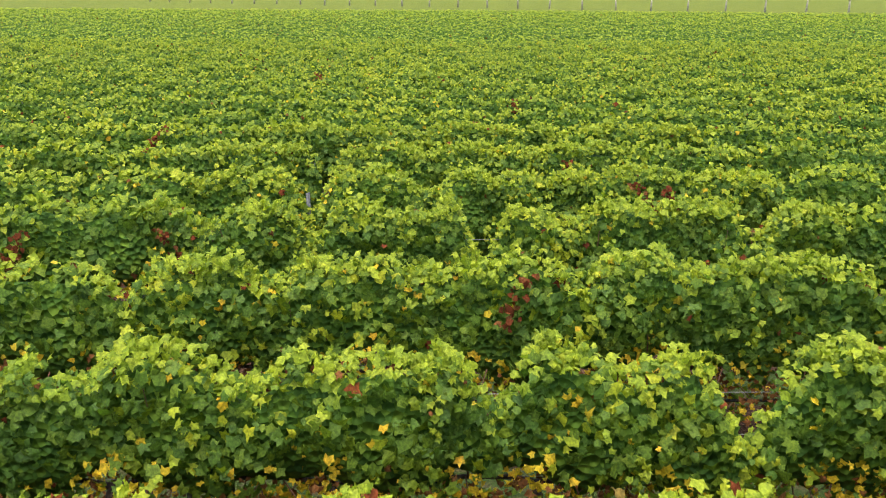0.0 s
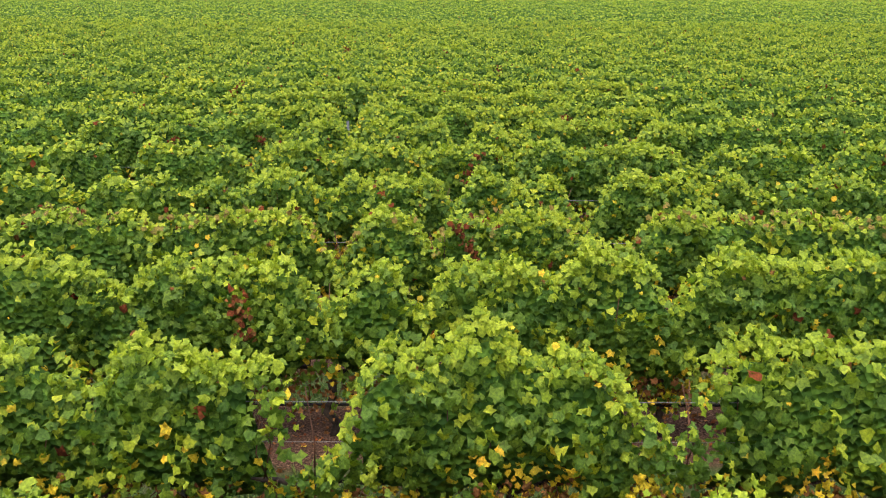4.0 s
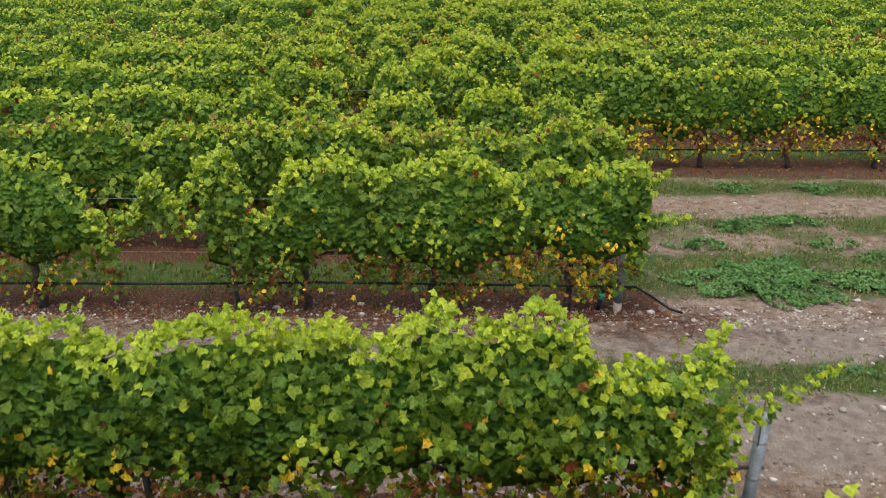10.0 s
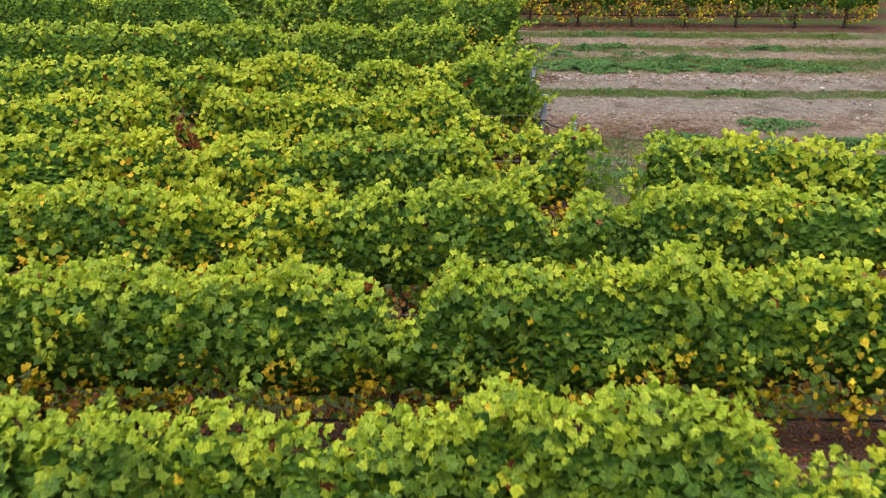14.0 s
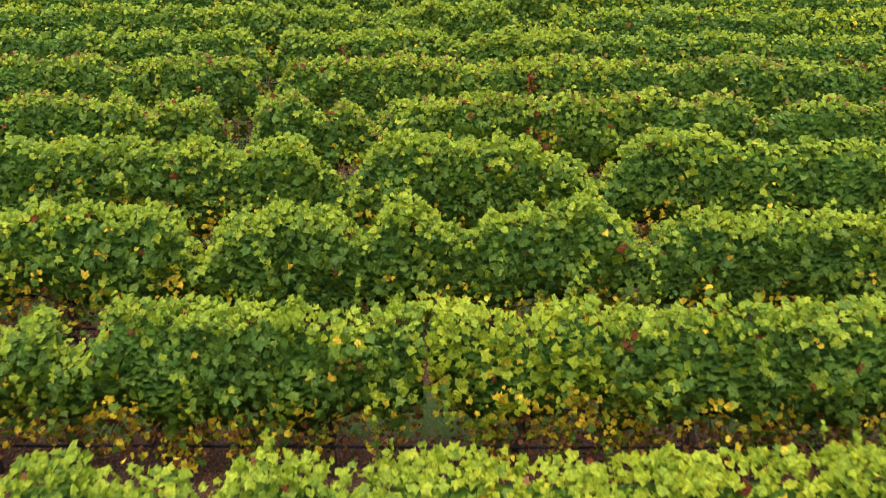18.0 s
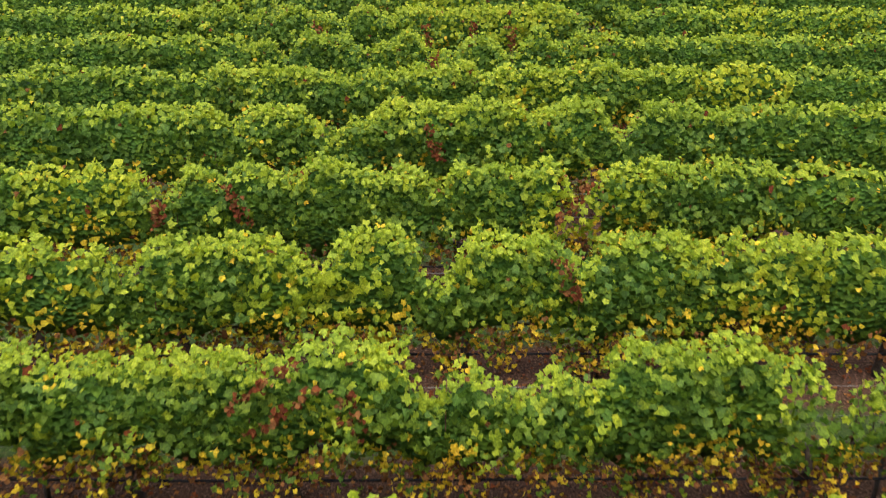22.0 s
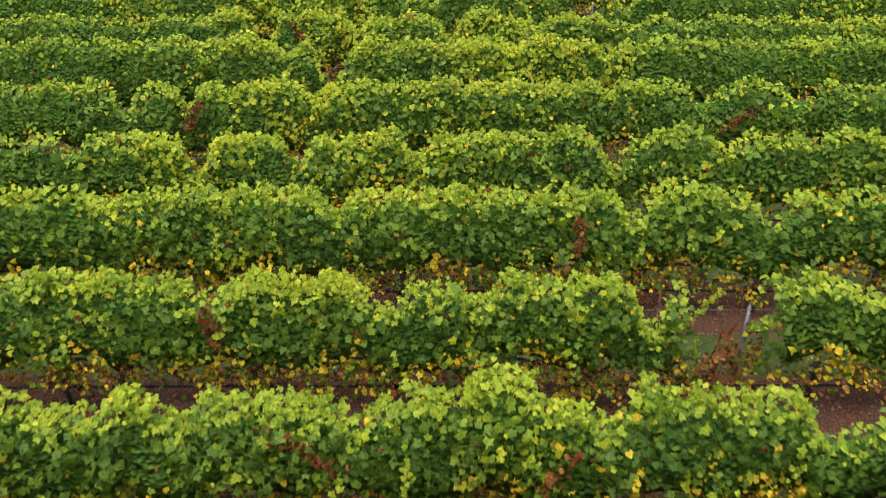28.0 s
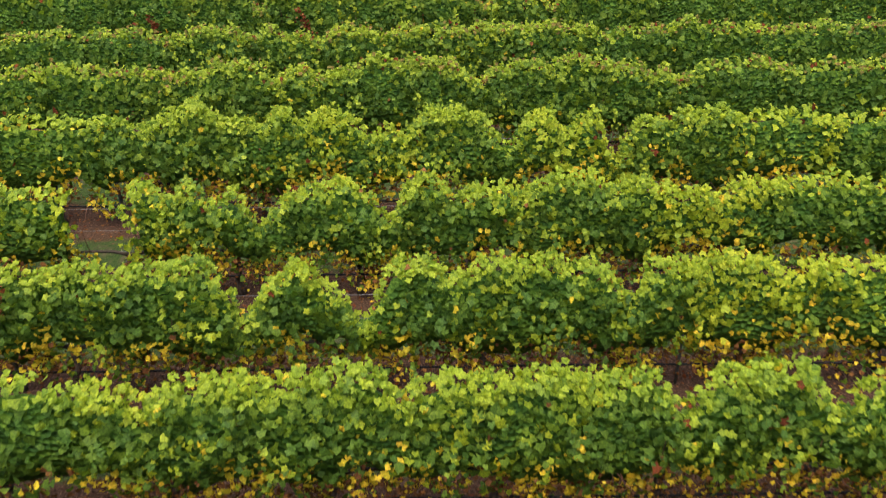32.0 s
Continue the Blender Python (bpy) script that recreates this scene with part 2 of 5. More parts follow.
    between = math_node(n, l, "MULTIPLY", math_node(n, l, "GREATER_THAN", yw, -9.7), math_node(n, l, "LESS_THAN", yw, 5.55))
    lane = math_node(n, l, "MULTIPLY", math_node(n, l, "GREATER_THAN", yw, -3.75), math_node(n, l, "LESS_THAN", yw, -0.28))
    where = math_node(n, l, "MAXIMUM", math_node(n, l, "MULTIPLY", right, between), lane)
    col = mix_col(n, l, where, vines, head)
    # far meadow
    far = math_node(n, l, "GREATER_THAN", y, 103.0)
    meadow = ramp(n, l, wob2, [(0.3, (0.065, 0.092, 0.011)), (0.7, (0.12, 0.138, 0.015))])
    col = mix_col(n, l, far, col, meadow)
    l.new(col, b.inputs["Base Color"])
    hgt = math_node(n, l, "MULTIPLY_ADD", fine, 0.6, math_node(n, l, "MULTIPLY_ADD", mid, 1.4, math_node(n, l, "MULTIPLY", grit, 0.25)))
    bump(n, l, b, hgt, 0.9, 0.05)
    return m


# ---------------------------------------------------------------- mesh helpers


def mesh_from_arrays(name, verts, faces, mats, mat_index=None, smooth=False):
    """verts (n, 3), faces (m, 3): a triangle mesh, made in one go."""
    me = bpy.data.meshes.new(name)
    nv, nf = len(verts), len(faces)
    me.vertices.add(nv)
    me.vertices.foreach_set("co", np.ascontiguousarray(verts, dtype=np.float32).ravel())
    me.loops.add(nf * 3)
    me.loops.foreach_set("vertex_index", np.ascontiguousarray(faces, dtype=np.int32).ravel())
    me.polygons.add(nf)
    me.polygons.foreach_set("loop_start", np.arange(0, nf * 3, 3, dtype=np.int32))
    for mt in mats:
        me.materials.append(mt)
    if mat_index is not None:
        me.polygons.foreach_set("material_index", np.ascontiguousarray(mat_index, dtype=np.int32))
    if smooth:
        me.polygons.foreach_set("use_smooth", np.ones(nf, dtype=bool))
    me.update(calc_edges=True)
    return me


def part(name, data, parent, m=None, label=""):
    ob = new(name, data)
    ob.parent = parent
    if m is not None:
        ob.matrix_basis = m
    return tagged(ob, label)


def tube_arrays(points, radii, sides=6):
    """A tapered tube along a line of points, with closed ends: arrays of verts and triangles."""
    pts = np.array(points, dtype=float)
    n = len(pts)
    rad = np.array(radii, dtype=float) * np.ones(n)
    tang = np.gradient(pts, axis=0)
    tang /= np.linalg.norm(tang, axis=1, keepdims=True) + 1e-9
    ref = np.where(np.abs(tang[:, 2:3]) > 0.85, np.array([[1.0, 0, 0]]), np.array([[0, 0, 1.0]]))
    a = np.cross(tang, ref)
    a /= np.linalg.norm(a, axis=1, keepdims=True) + 1e-9
    b = np.cross(tang, a)
    ang = np.arange(sides) * 2 * np.pi / sides
    ring = pts[:, None] + rad[:, None, None] * (a[:, None] * np.cos(ang)[None, :, None] + b[:, None] * np.sin(ang)[None, :, None])
    v = np.concatenate([ring.reshape(-1, 3), pts[:1], pts[-1:]])
    f = []
    for i in range(n - 1):
        for j in range(sides):
            p, q = i * sides + j, i * sides + (j + 1) % sides
            f += [(p, q, q + sides), (p, q + sides, p + sides)]
    c0, c1 = n * sides, n * sides + 1
    for j in range(sides):
        f += [(c0, (j + 1) % sides, j), (c1, (n - 1) * sides + j, (n - 1) * sides + (j + 1) % sides)]
    return v, np.array(f)


def join_arrays(items):
    vs, fs, k = [], [], 0
    for v, f in items:
        vs.append(v)
        fs.append(np.asarray(f) + k)
        k += len(v)
    return np.concatenate(vs), np.concatenate(fs)


# outlines of a lobed vine leaf: the stalk point first, then round the edge (across, along, off the plane)
LEAF_FINE = np.array([(0, 0.05, 0), (0.4, -0.1, -0.16), (0.4, 0.2, -0.06), (0.52, 0.5, -0.2), (0.25, 0.62, -0.06), (0, 0.97, -0.24),
                      (-0.25, 0.62, -0.06), (-0.52, 0.5, -0.2), (-0.4, 0.2, -0.06), (-0.4, -0.1, -0.16)])
LEAF_MID = np.array([(0, 0, 0), (0.52, 0.12, -0.12), (0.33, 0.62, 0.0), (0, 1.0, -0.18), (-0.33, 0.62, 0.0), (-0.52, 0.12, -0.12)])
LEAF_FAR = np.array([(0, 0, 0), (0.5, 0.4, -0.08), (0, 1.0, -0.1), (-0.5, 0.4, -0.08)])


def fan(k):
    return np.array([(0, i, i + 1) for i in range(1, k - 1)])


def leaf_arrays(rng, pos, normal, size, shape):
    """One leaf a place: it faces along its normal and its tip hangs down, with some turn."""
    n = len(pos)
    nrm = normal / (np.linalg.norm(normal, axis=1, keepdims=True) + 1e-9)
    down = np.array([[0, 0, -1.0]]) + rng.normal(0, 0.45, (n, 3))
    tip = down - nrm * np.sum(down * nrm, axis=1, keepdims=True)
    tip /= np.linalg.norm(tip, axis=1, keepdims=True) + 1e-9
    side = np.cross(tip, nrm)
    curl = rng.uniform(-0.3, 2.4, (n, 1))
    s = shape
    loc = s[None] * size[:, None, None] * np.array([1.06, 1.0, 1.0])
    loc = loc + rng.normal(0, 0.075 if len(s) > 8 else 0.1, loc.shape) * size[:, None, None]
    v = (pos[:, None] + loc[:, :, 0:1] * side[:, None] + (loc[:, :, 1:2] - 0.4 * size[:, None, None]) * tip[:, None] + loc[:, :, 2:3] * curl[:, None] * nrm[:, None])
    f = fan(len(s))[None] + (np.arange(n) * len(s))[:, None, None]
    return v.reshape(-1, 3), f.reshape(-1, 3)


# ---------------------------------------------------------------- ground


def build_ground():
    xs = np.concatenate([[-2500, -900, -300], np.arange(-90, 91, 6.0), [300, 900, 2500]])
    ys = np.concatenate([[-2500, -900, -300], np.arange(-110, 221, 6.0), [300, 900, 4000]])
    gx, gy = np.meshgrid(xs, ys)
    v = np.stack([gx.ravel(), gy.ravel(), np.zeros(gx.size)], 1)
    w, h = len(xs), len(ys)
    i = (np.arange(h - 1)[:, None] * w + np.arange(w - 1)[None]).ravel()
    f = np.concatenate([np.stack([i, i + 1, i + w + 1], 1), np.stack([i, i + w + 1, i + w], 1)])
    ob = new("ground", mesh_from_arrays("ground", v, f, [ground_material()]))
    tagged(ob, "brown soil with mulched strips, grass between rows and a dirt track", "ground", kind="structure")


build_ground()

# ---------------------------------------------------------------- vines
YELLOWS = (0.3, 1.3, 2.0)
TRUNK_X = {"A": 0.8, "B": 1.02}

CRESTS = {}


def row_crest(block, n, mean, hollows, crests):
    """The mean height of a row's leaf wall, its hollows (place, depth) and its crests (place, rise)."""
    CRESTS[(block, n)] = (mean, hollows, crests)


row_crest("A", 8, 1.9, ((-2.6, 0.2), (-1.4, 0.31), (-0.4, 0.14), (0.6, 0.58), (1.6, 0.21), (3.8, 0.28)), ((-4.5, 0.09),))
row_crest("A", 7, 1.85, ((-5, 0.56), (-3, 0.24), (-1.6, 0.12), (1.4, 0.19), (4.4, 0.39), (4.7, 0.09)), ((1.8, 0.08),))
row_crest("A", 6, 1.79, ((-2.6, 0.22), (-1.4, 0.16), (0.4, 0.45), (1.5, 0.15), (2.1, 0.15), (2.3, 0.48), (3.9, 0.15)), ((-2.1, 0.1), (0.6, 0.14), (1.7, 0.07), (3.7, 0.09)))
row_crest("A", 5, 1.81, ((-3.2, 0.12), (-1.2, 0.21), (-1, 0.4), (0.1, 0.23), (0.8, 0.09), (1.8, 0.16), (2.1, 0.47), (2.4, 0.59)), ((-0.5, 0.07), (1.5, 0.1), (2.5, 0.1), (3, 0.07)))
row_crest("A", 4, 1.94, ((-3, 0.25), (-2.7, 0.1), (-1, 0.45), (-0.7, 0.15), (-0, 0.44), (1.3, 0.19), (2.5, 0.34)), ((1.6, 0.1), (1.9, 0.08), (3.2, 0.15)))
row_crest("A", 3, 1.92, ((-2.5, 0.3), (-1.5, 0.08), (-0.8, 0.65), (-0.6, 0.39), (0.8, 0.2), (1.7, 0.32), (2, 0.58)), ((0.6, 0.26), (2.6, 0.09), (4.4, 0.09)))
row_crest("A", 2, 1.87, ((-2.7, 0.15), (-1.6, 0.32), (-0.9, 0.2), (-0.7, 0.35), (-0.4, 0.14), (0.8, 0.23), (0.9, 0.4), (2.2, 0.19), (3, 0.22)), ((-3.9, 0.11),))
row_crest("A", 1, 1.86, ((-0.1, 0.08), (0.6, 0.11), (1.1, 0.08), (1.7, 0.2), (2.1, 0.17)), ((2.6, 0.11),))
row_crest("A", 0, 1.96, ((-3.5, 0.32), (-3.2, 0.61), (-3, 0.61), (-2.5, 0.1), (-2.4, 0.38), (-1.5, 0.37), (-1.3, 0.48), (0.1, 0.14), (1.6, 0.19), (2.4, 0.18)), ((-1.7, 0.1),))
row_crest("B", 0, 1.98, ((0.3, 0.14), (1.9, 0.2), (2.1, 0.36), (2.5, 0.26), (2.7, 0.1)), ((0.8, 0.12), (1.4, 0.11), (1.8, 0.21)))
row_crest("B", 1, 1.81, ((-2.2, 0.15), (-0.2, 0.24), (1.2, 0.18), (1.7, 0.12), (2.7, 0.09)), ((-1.2, 0.08), (2.1, 0.17), (2.8, 0.13), (3, 0.15)))
row_crest("B", 2, 1.79, ((-2.6, 0.21), (-2.4, 0.43), (0.2, 0.19), (0.8, 0.11), (2.1, 0.29), (2.4, 0.37), (2.7, 0.51), (3.1, 0.59), (3.3, 0.9)), ((0.5, 0.07), (1.2, 0.09), (1.5, 0.08)))
row_crest("B", 3, 1.78, ((-1.8, 0.25), (-0.5, 0.15), (2.2, 0.34), (2.4, 0.19), (2.7, 0.31), (3.7, 0.21), (3.9, 0.45)), ((3.4, 0.11), (4, 0.11), (5.2, 0.09)))
row_crest("B", 4, 1.85, ((-0.8, 0.26), (0.4, 0.13), (1.1, 0.17), (2.5, 0.12), (2.7, 0.33), (3.4, 0.14)), ((-0.9, 0.08), (0.8, 0.09), (1.3, 0.09), (2.1, 0.1)))
row_crest("B", 5, 1.92, ((-1.2, 0.1), (-0.8, 0.09), (1, 0.3), (1.2, 0.27), (4.1, 0.12)), ((3.4, 0.2), (3.7, 0.12), (4.6, 0.1)))
row_crest("B", 6, 1.89, ((-1.1, 0.12), (0.3, 0.2), (0.7, 0.22), (1.4, 0.15), (3.6, 0.09), (3.9, 0.5), (4.3, 0.4)), ((0.2, 0.09), (1.6, 0.12), (1.9, 0.14), (2.4, 0.1), (2.8, 0.15), (3.2, 0.08)))
row_crest("B", 7, 1.84, ((-4.4, 0.09), (-1.3, 0.47), (2.4, 0.13)), ((1.1, 0.08), (3.4, 0.1), (6.1, 0.12)))
row_crest("B", 8, 1.86, ((-3.5, 0.15), (-1, 0.61), (-0.7, 0.13), (2.7, 0.11)), ((7.2, 0.12),))
row_crest("B", 9, 1.81, ((-2.4, 0.17), (-1.2, 0.33), (-1, 0.19), (-1, 0.4), (0.2, 0.18), (1, 0.35)), ((2.9, 0.11), (4, 0.08), (4.7, 0.09), (5.2, 0.12), (6.2, 0.13)))
row_crest("B", 10, 1.91, ((-1.4, 0.1), (-0.7, 0.24), (0.5, 0.23), (0.8, 0.44), (3.4, 0.19), (3.9, 0.21), (4.1, 0.39)), ((1.6, 0.09), (3.2, 0.07), (4.8, 0.11), (5.3, 0.14)))
row_crest("B", 11, 1.86, ((-0.7, 0.12), (-0.6, 0.32), (1.1, 0.28), (2.2, 0.2), (4.2, 0.37), (4.4, 0.12)), ((1.5, 0.13), (3.5, 0.21)))
row_crest("B", 12, 1.88, ((-1.9, 0.21), (-1.4, 0.09), (-1.2, 0.38), (1.2, 0.08), (2.6, 0.14)), ())
row_crest("B", 13, 1.9, ((-1.6, 0.23), (-1.1, 0.13), (-0.1, 0.1), (0.4, 0.22), (1.4, 0.16), (5.5, 0.12), (6.7, 0.08)), ())
row_crest("B", 14, 1.86, ((-1.2, 0.2), (-0.8, 0.08), (-0.5, 0.31), (1.1, 0.22), (1.5, 0.14), (2.3, 0.22), (2.6, 0.25), (2.8, 0.14), (3.8, 0.25), (4, 0.19), (4.7, 0.16)), ((-0, 0.07), (1.9, 0.07), (4.3, 0.2)))
row_crest("B", 15, 1.88, ((-2.1, 0.13), (-1.7, 0.16), (0.9, 0.19), (1.5, 0.09), (3.2, 0.13)), ((3, 0.19), (5.2, 0.1)))
row_crest("B", 16, 1.95, ((-0.9, 0.17), (-0.6, 0.25), (0.6, 0.22), (0.9, 0.33), (1.3, 0.14), (3.8, 0.09), (5.1, 0.34), (5.3, 0.17)), ((3, 0.07), (3.5, 0.07), (4.6, 0.07), (4.9, 0.07)))
row_crest("B", 17, 1.84, ((-1.4, 0.1), (-1.2, 0.26), (-0.5, 0.1), (0.5, 0.14), (2.4, 0.27), (3.4, 0.08), (4.3, 0.4)), ((0.9, 0.14), (2.6, 0.08), (3.9, 0.07), (5.2, 0.1)))
row_crest("B", 18, 1.92, ((-1.7, 0.13), (-1.3, 0.13), (-1.1, 0.38), (1, 0.35), (2.2, 0.21), (2.4, 0.46), (4, 0.28), (5.4, 0.14)), ((1.9, 0.14),))
row_crest("B", 19, 1.87, ((-1, 0.1), (-0.6, 0.13), (0.8, 0.2), (2.3, 0.56), (2.7, 0.21), (2.9, 0.18), (3.2, 0.4), (3.5, 0.15), (3.8, 0.4), (5.5, 0.1), (6.1, 0.58), (6.4, 0.29)), ((1.5, 0.13), (2.2, 0.1), (2.6, 0.16), (4, 0.15), (5.1, 0.15)))
row_crest("B", 20, 1.93, ((-2, 0.09), (-0.9, 0.37), (-0.6, 0.13), (1, 0.09), (1.4, 0.17), (2.4, 0.17), (4.1, 0.42), (4.6, 0.39)), ((1.3, 0.1), (2, 0.08), (2.9, 0.09)))
row_crest("B", 21, 2, ((-0.7, 0.21), (0.1, 0.25), (1.1, 0.34), (1.4, 0.16), (2.5, 0.2), (3.5, 0.17), (4.1, 0.39), (4.3, 0.11), (6.3, 0.12)), ((4.6, 0.1),))
row_crest("B", 22, 1.92, ((0.4, 0.28), (0.6, 0.17), (0.8, 0.39), (2.2, 0.25), (3.5, 0.43), (4.2, 0.21), (4.5, 0.43), (6, 0.25)), ((-1, 0.1), (2.1, 0.27), (3.7, 0.13), (5, 0.13)))
row_crest("B", 23, 1.94, ((-1.1, 0.18), (1, 0.1), (2.5, 0.18), (3, 0.34), (3.9, 0.1), (5.1, 0.26), (5.6, 0.22), (6.2, 0.1), (7.2, 0.1), (7.6, 0.5)), ((-2.1, 0.09), (-1.3, 0.25), (-0.7, 0.12), (0.8, 0.09), (3.5, 0.1)))
row_crest("B", 24, 1.85, ((-0.7, 0.28), (-0.5, 0.42), (1.4, 0.28), (3.4, 0.39), (5.3, 0.21), (6.8, 0.14), (7.3, 0.21)), ((-1.3, 0.11), (-1, 0.11), (-0.2, 0.07), (0.4, 0.14), (1, 0.11), (2.7, 0.09), (4.2, 0.14), (5.9, 0.1)))
row_crest("B", 25, 2.02, ((0.2, 0.24), (0.9, 0.43), (1.1, 0.56), (1.4, 0.25), (2.3, 0.15), (3.4, 0.13), (4.7, 0.19), (6.4, 0.26)), ((5.2, 0.08),))
row_crest("B", 26, 1.91, ((-2.3, 0.51), (-1.2, 0.3), (-0.5, 0.1), (1, 0.2), (6.1, 0.15), (7.8, 0.36), (9.5, 0.46)), ())
row_crest("B", 27, 1.82, ((-2.5, 0.28), (-0.6, 0.47), (1, 0.42), (1.5, 0.09), (2.8, 0.28), (5.9, 0.47), (7.7, 0.19)), ((2.4, 0.14), (5.1, 0.14), (7, 0.14), (9.6, 0.09)))
row_crest("B", 28, 1.93, ((-1.3, 0.12), (1.8, 0.21), (3.6, 0.08), (5.8, 0.34), (7.6, 0.39)), ((6.4, 0.12),))
row_crest("B", 29, 1.86, ((0.6, 0.11), (2.3, 0.15), (2.6, 0.38), (3.6, 0.23), (5.6, 0.54), (6.2, 0.15), (8.1, 0.23)), ((-1.1, 0.12), (-0.5, 0.08), (1.1, 0.08), (2, 0.08), (4, 0.08), (7.1, 0.07)))
row_crest("B", 30, 1.93, ((-0.5, 0.16), (-0.1, 0.2), (0.7, 0.2), (2.4, 0.27), (4.3, 0.14), (4.8, 0.28), (6.8, 0.25), (7, 0.39), (7.3, 0.22)), ((3.6, 0.23), (3.9, 0.16), (5, 0.19)))
row_crest("B", 31, 2.12, ((-1.4, 0.21), (-0, 0.52), (1.2, 0.23), (4.1, 0.2), (4.6, 0.1), (4.9, 0.39), (5.8, 0.28), (6.3, 0.47), (7.3, 0.25), (7.9, 0.11)), ((2, 0.31), (3.3, 0.16), (3.7, 0.09), (6.7, 0.07)))
row_crest("B", 32, 1.85, ((0.9, 0.09), (1.5, 0.17), (2.7, 0.14), (7.2, 0.14)), ((4.9, 0.08), (8.7, 0.09)))
row_crest("B", 33, 1.89, ((-0.8, 0.1), (-0.3, 0.11), (1, 0.23), (1.8, 0.13), (4.5, 0.23), (7.6, 0.11), (8.1, 0.3)), ((0.4, 0.1), (2.8, 0.15), (3.5, 0.11), (6.2, 0.15)))
row_crest("B", 34, 1.87, ((-0.7, 0.09), (1.1, 0.15), (1.6, 0.12), (2.8, 0.33), (3.3, 0.26), (4.9, 0.44), (5.8, 0.21), (6.6, 0.59), (6.8, 0.14)), ((-0.1, 0.14), (0.2, 0.09), (1.4, 0.2), (2, 0.15), (3.8, 0.09), (4.3, 0.09), (8.1, 0.12)))
row_crest("B", 35, 1.8, ((-0.6, 0.32), (0.1, 0.26), (0.7, 0.27), (1.3, 0.5), (1.6, 0.13), (3.1, 0.49), (4, 0.17), (5.1, 0.14), (6.2, 0.12), (7.2, 0.14), (7.7, 0.22)), ((-0, 0.11), (0.5, 0.13), (3.7, 0.13), (5.4, 0.18), (5.9, 0.1), (7.9, 0.07)))
row_crest("B", 36, 1.91, ((-0.9, 0.12), (1.5, 0.63), (1.8, 0.23), (2.5, 0.24), (2.9, 0.69), (4, 0.15), (6, 0.37), (7.8, 0.16)), ())
row_crest("B", 37, 1.97, ((1, 0.23), (3.4, 0.09), (5.2, 0.12), (6.2, 0.28), (7.7, 0.34), (8, 0.16)), ((3, 0.16), (4.9, 0.1), (7.1, 0.13)))

# holes through the leaf wall: block, row, place along the row, half width, height down to which it is open
GAPS = [("A", 3, -0.83, 0.2, 0.9), ("A", 3, 1.98, 0.16, 1.1), ("B", 3, 3.7, 0.16, 0.6),
        ("B", 23, 6.39, 0.34, 0.4), ("B", 29, 6.45, 0.36, 0.4), ("B", 13, 5.92, 0.24, 0.5), ("B", 35, -0.85, 0.36, 0.4),
        ("B", 19, 6.09, 0.24, 0.9), ("B", 17, 4.26, 0.1, 0.95), ("B", 2, 3.5, 0.3, 0.3), ("B", 1, 3.5, 0.38, 0.3), ("B", 0, 3.3, 0.36, 0.3)]

# openings under the leaves where a vine is missing: block, row, place along the row, half width, height up to which it is open
LOW_GAPS = [("A", 0, -2.65, 0.55, 1.05)]


def crest_of(block, n):
    """The height of a row's leaf wall along it: a mound over each vine, hollows between them."""
    rng = np.random.default_rng((5 if block == "A" else 6) * 1000 + n)
    mean, hollows, crests = CRESTS.get((block, n), (1.87 if block == "A" else 1.86, (), ()))
    known = [h[0] for h in hollows] + [c[0] for c in crests]
    span = (min(known) - 0.5, max(known) + 0.5) if known else (99.0, -99.0)
    valley = rng.gamma(1.6, 0.04 if block == "B" or n > 10 else 0.085, 121)
    ph = rng.uniform(0, 6.28, 4)
    first = TRUNK_X[block] + 0.5 * VINE_GAP

    def crest(x):
        x = np.asarray(x, dtype=float)
        z = mean + 0.03 * np.sin(2.1 * x + ph[0]) + 0.03 * np.sin(4.7 * x + ph[1]) + 0.028 * np.sin(9.3 * x + ph[2]) + 0.02 * np.sin(17.0 * x + ph[3])
        q = (x - first) / VINE_GAP
        i = np.clip(np.round(q).astype(int) + 60, 0, 120)
        weight = np.where((x > span[0]) & (x < span[1]), 0.15, 1.0)
        z = z - weight * np.minimum(valley[i], 0.5) * np.exp(-((q - np.round(q)) * VINE_GAP / 0.24) ** 2)
        for at, deep in hollows:
            z = z - 1.15 * deep * np.exp(-np.abs((x - at) / 0.21) ** 2.2)
        for at, rise in crests:
            z = z + rise * np.exp(-np.abs((x - at) / 0.26) ** 2.2)
        return z

    return crest


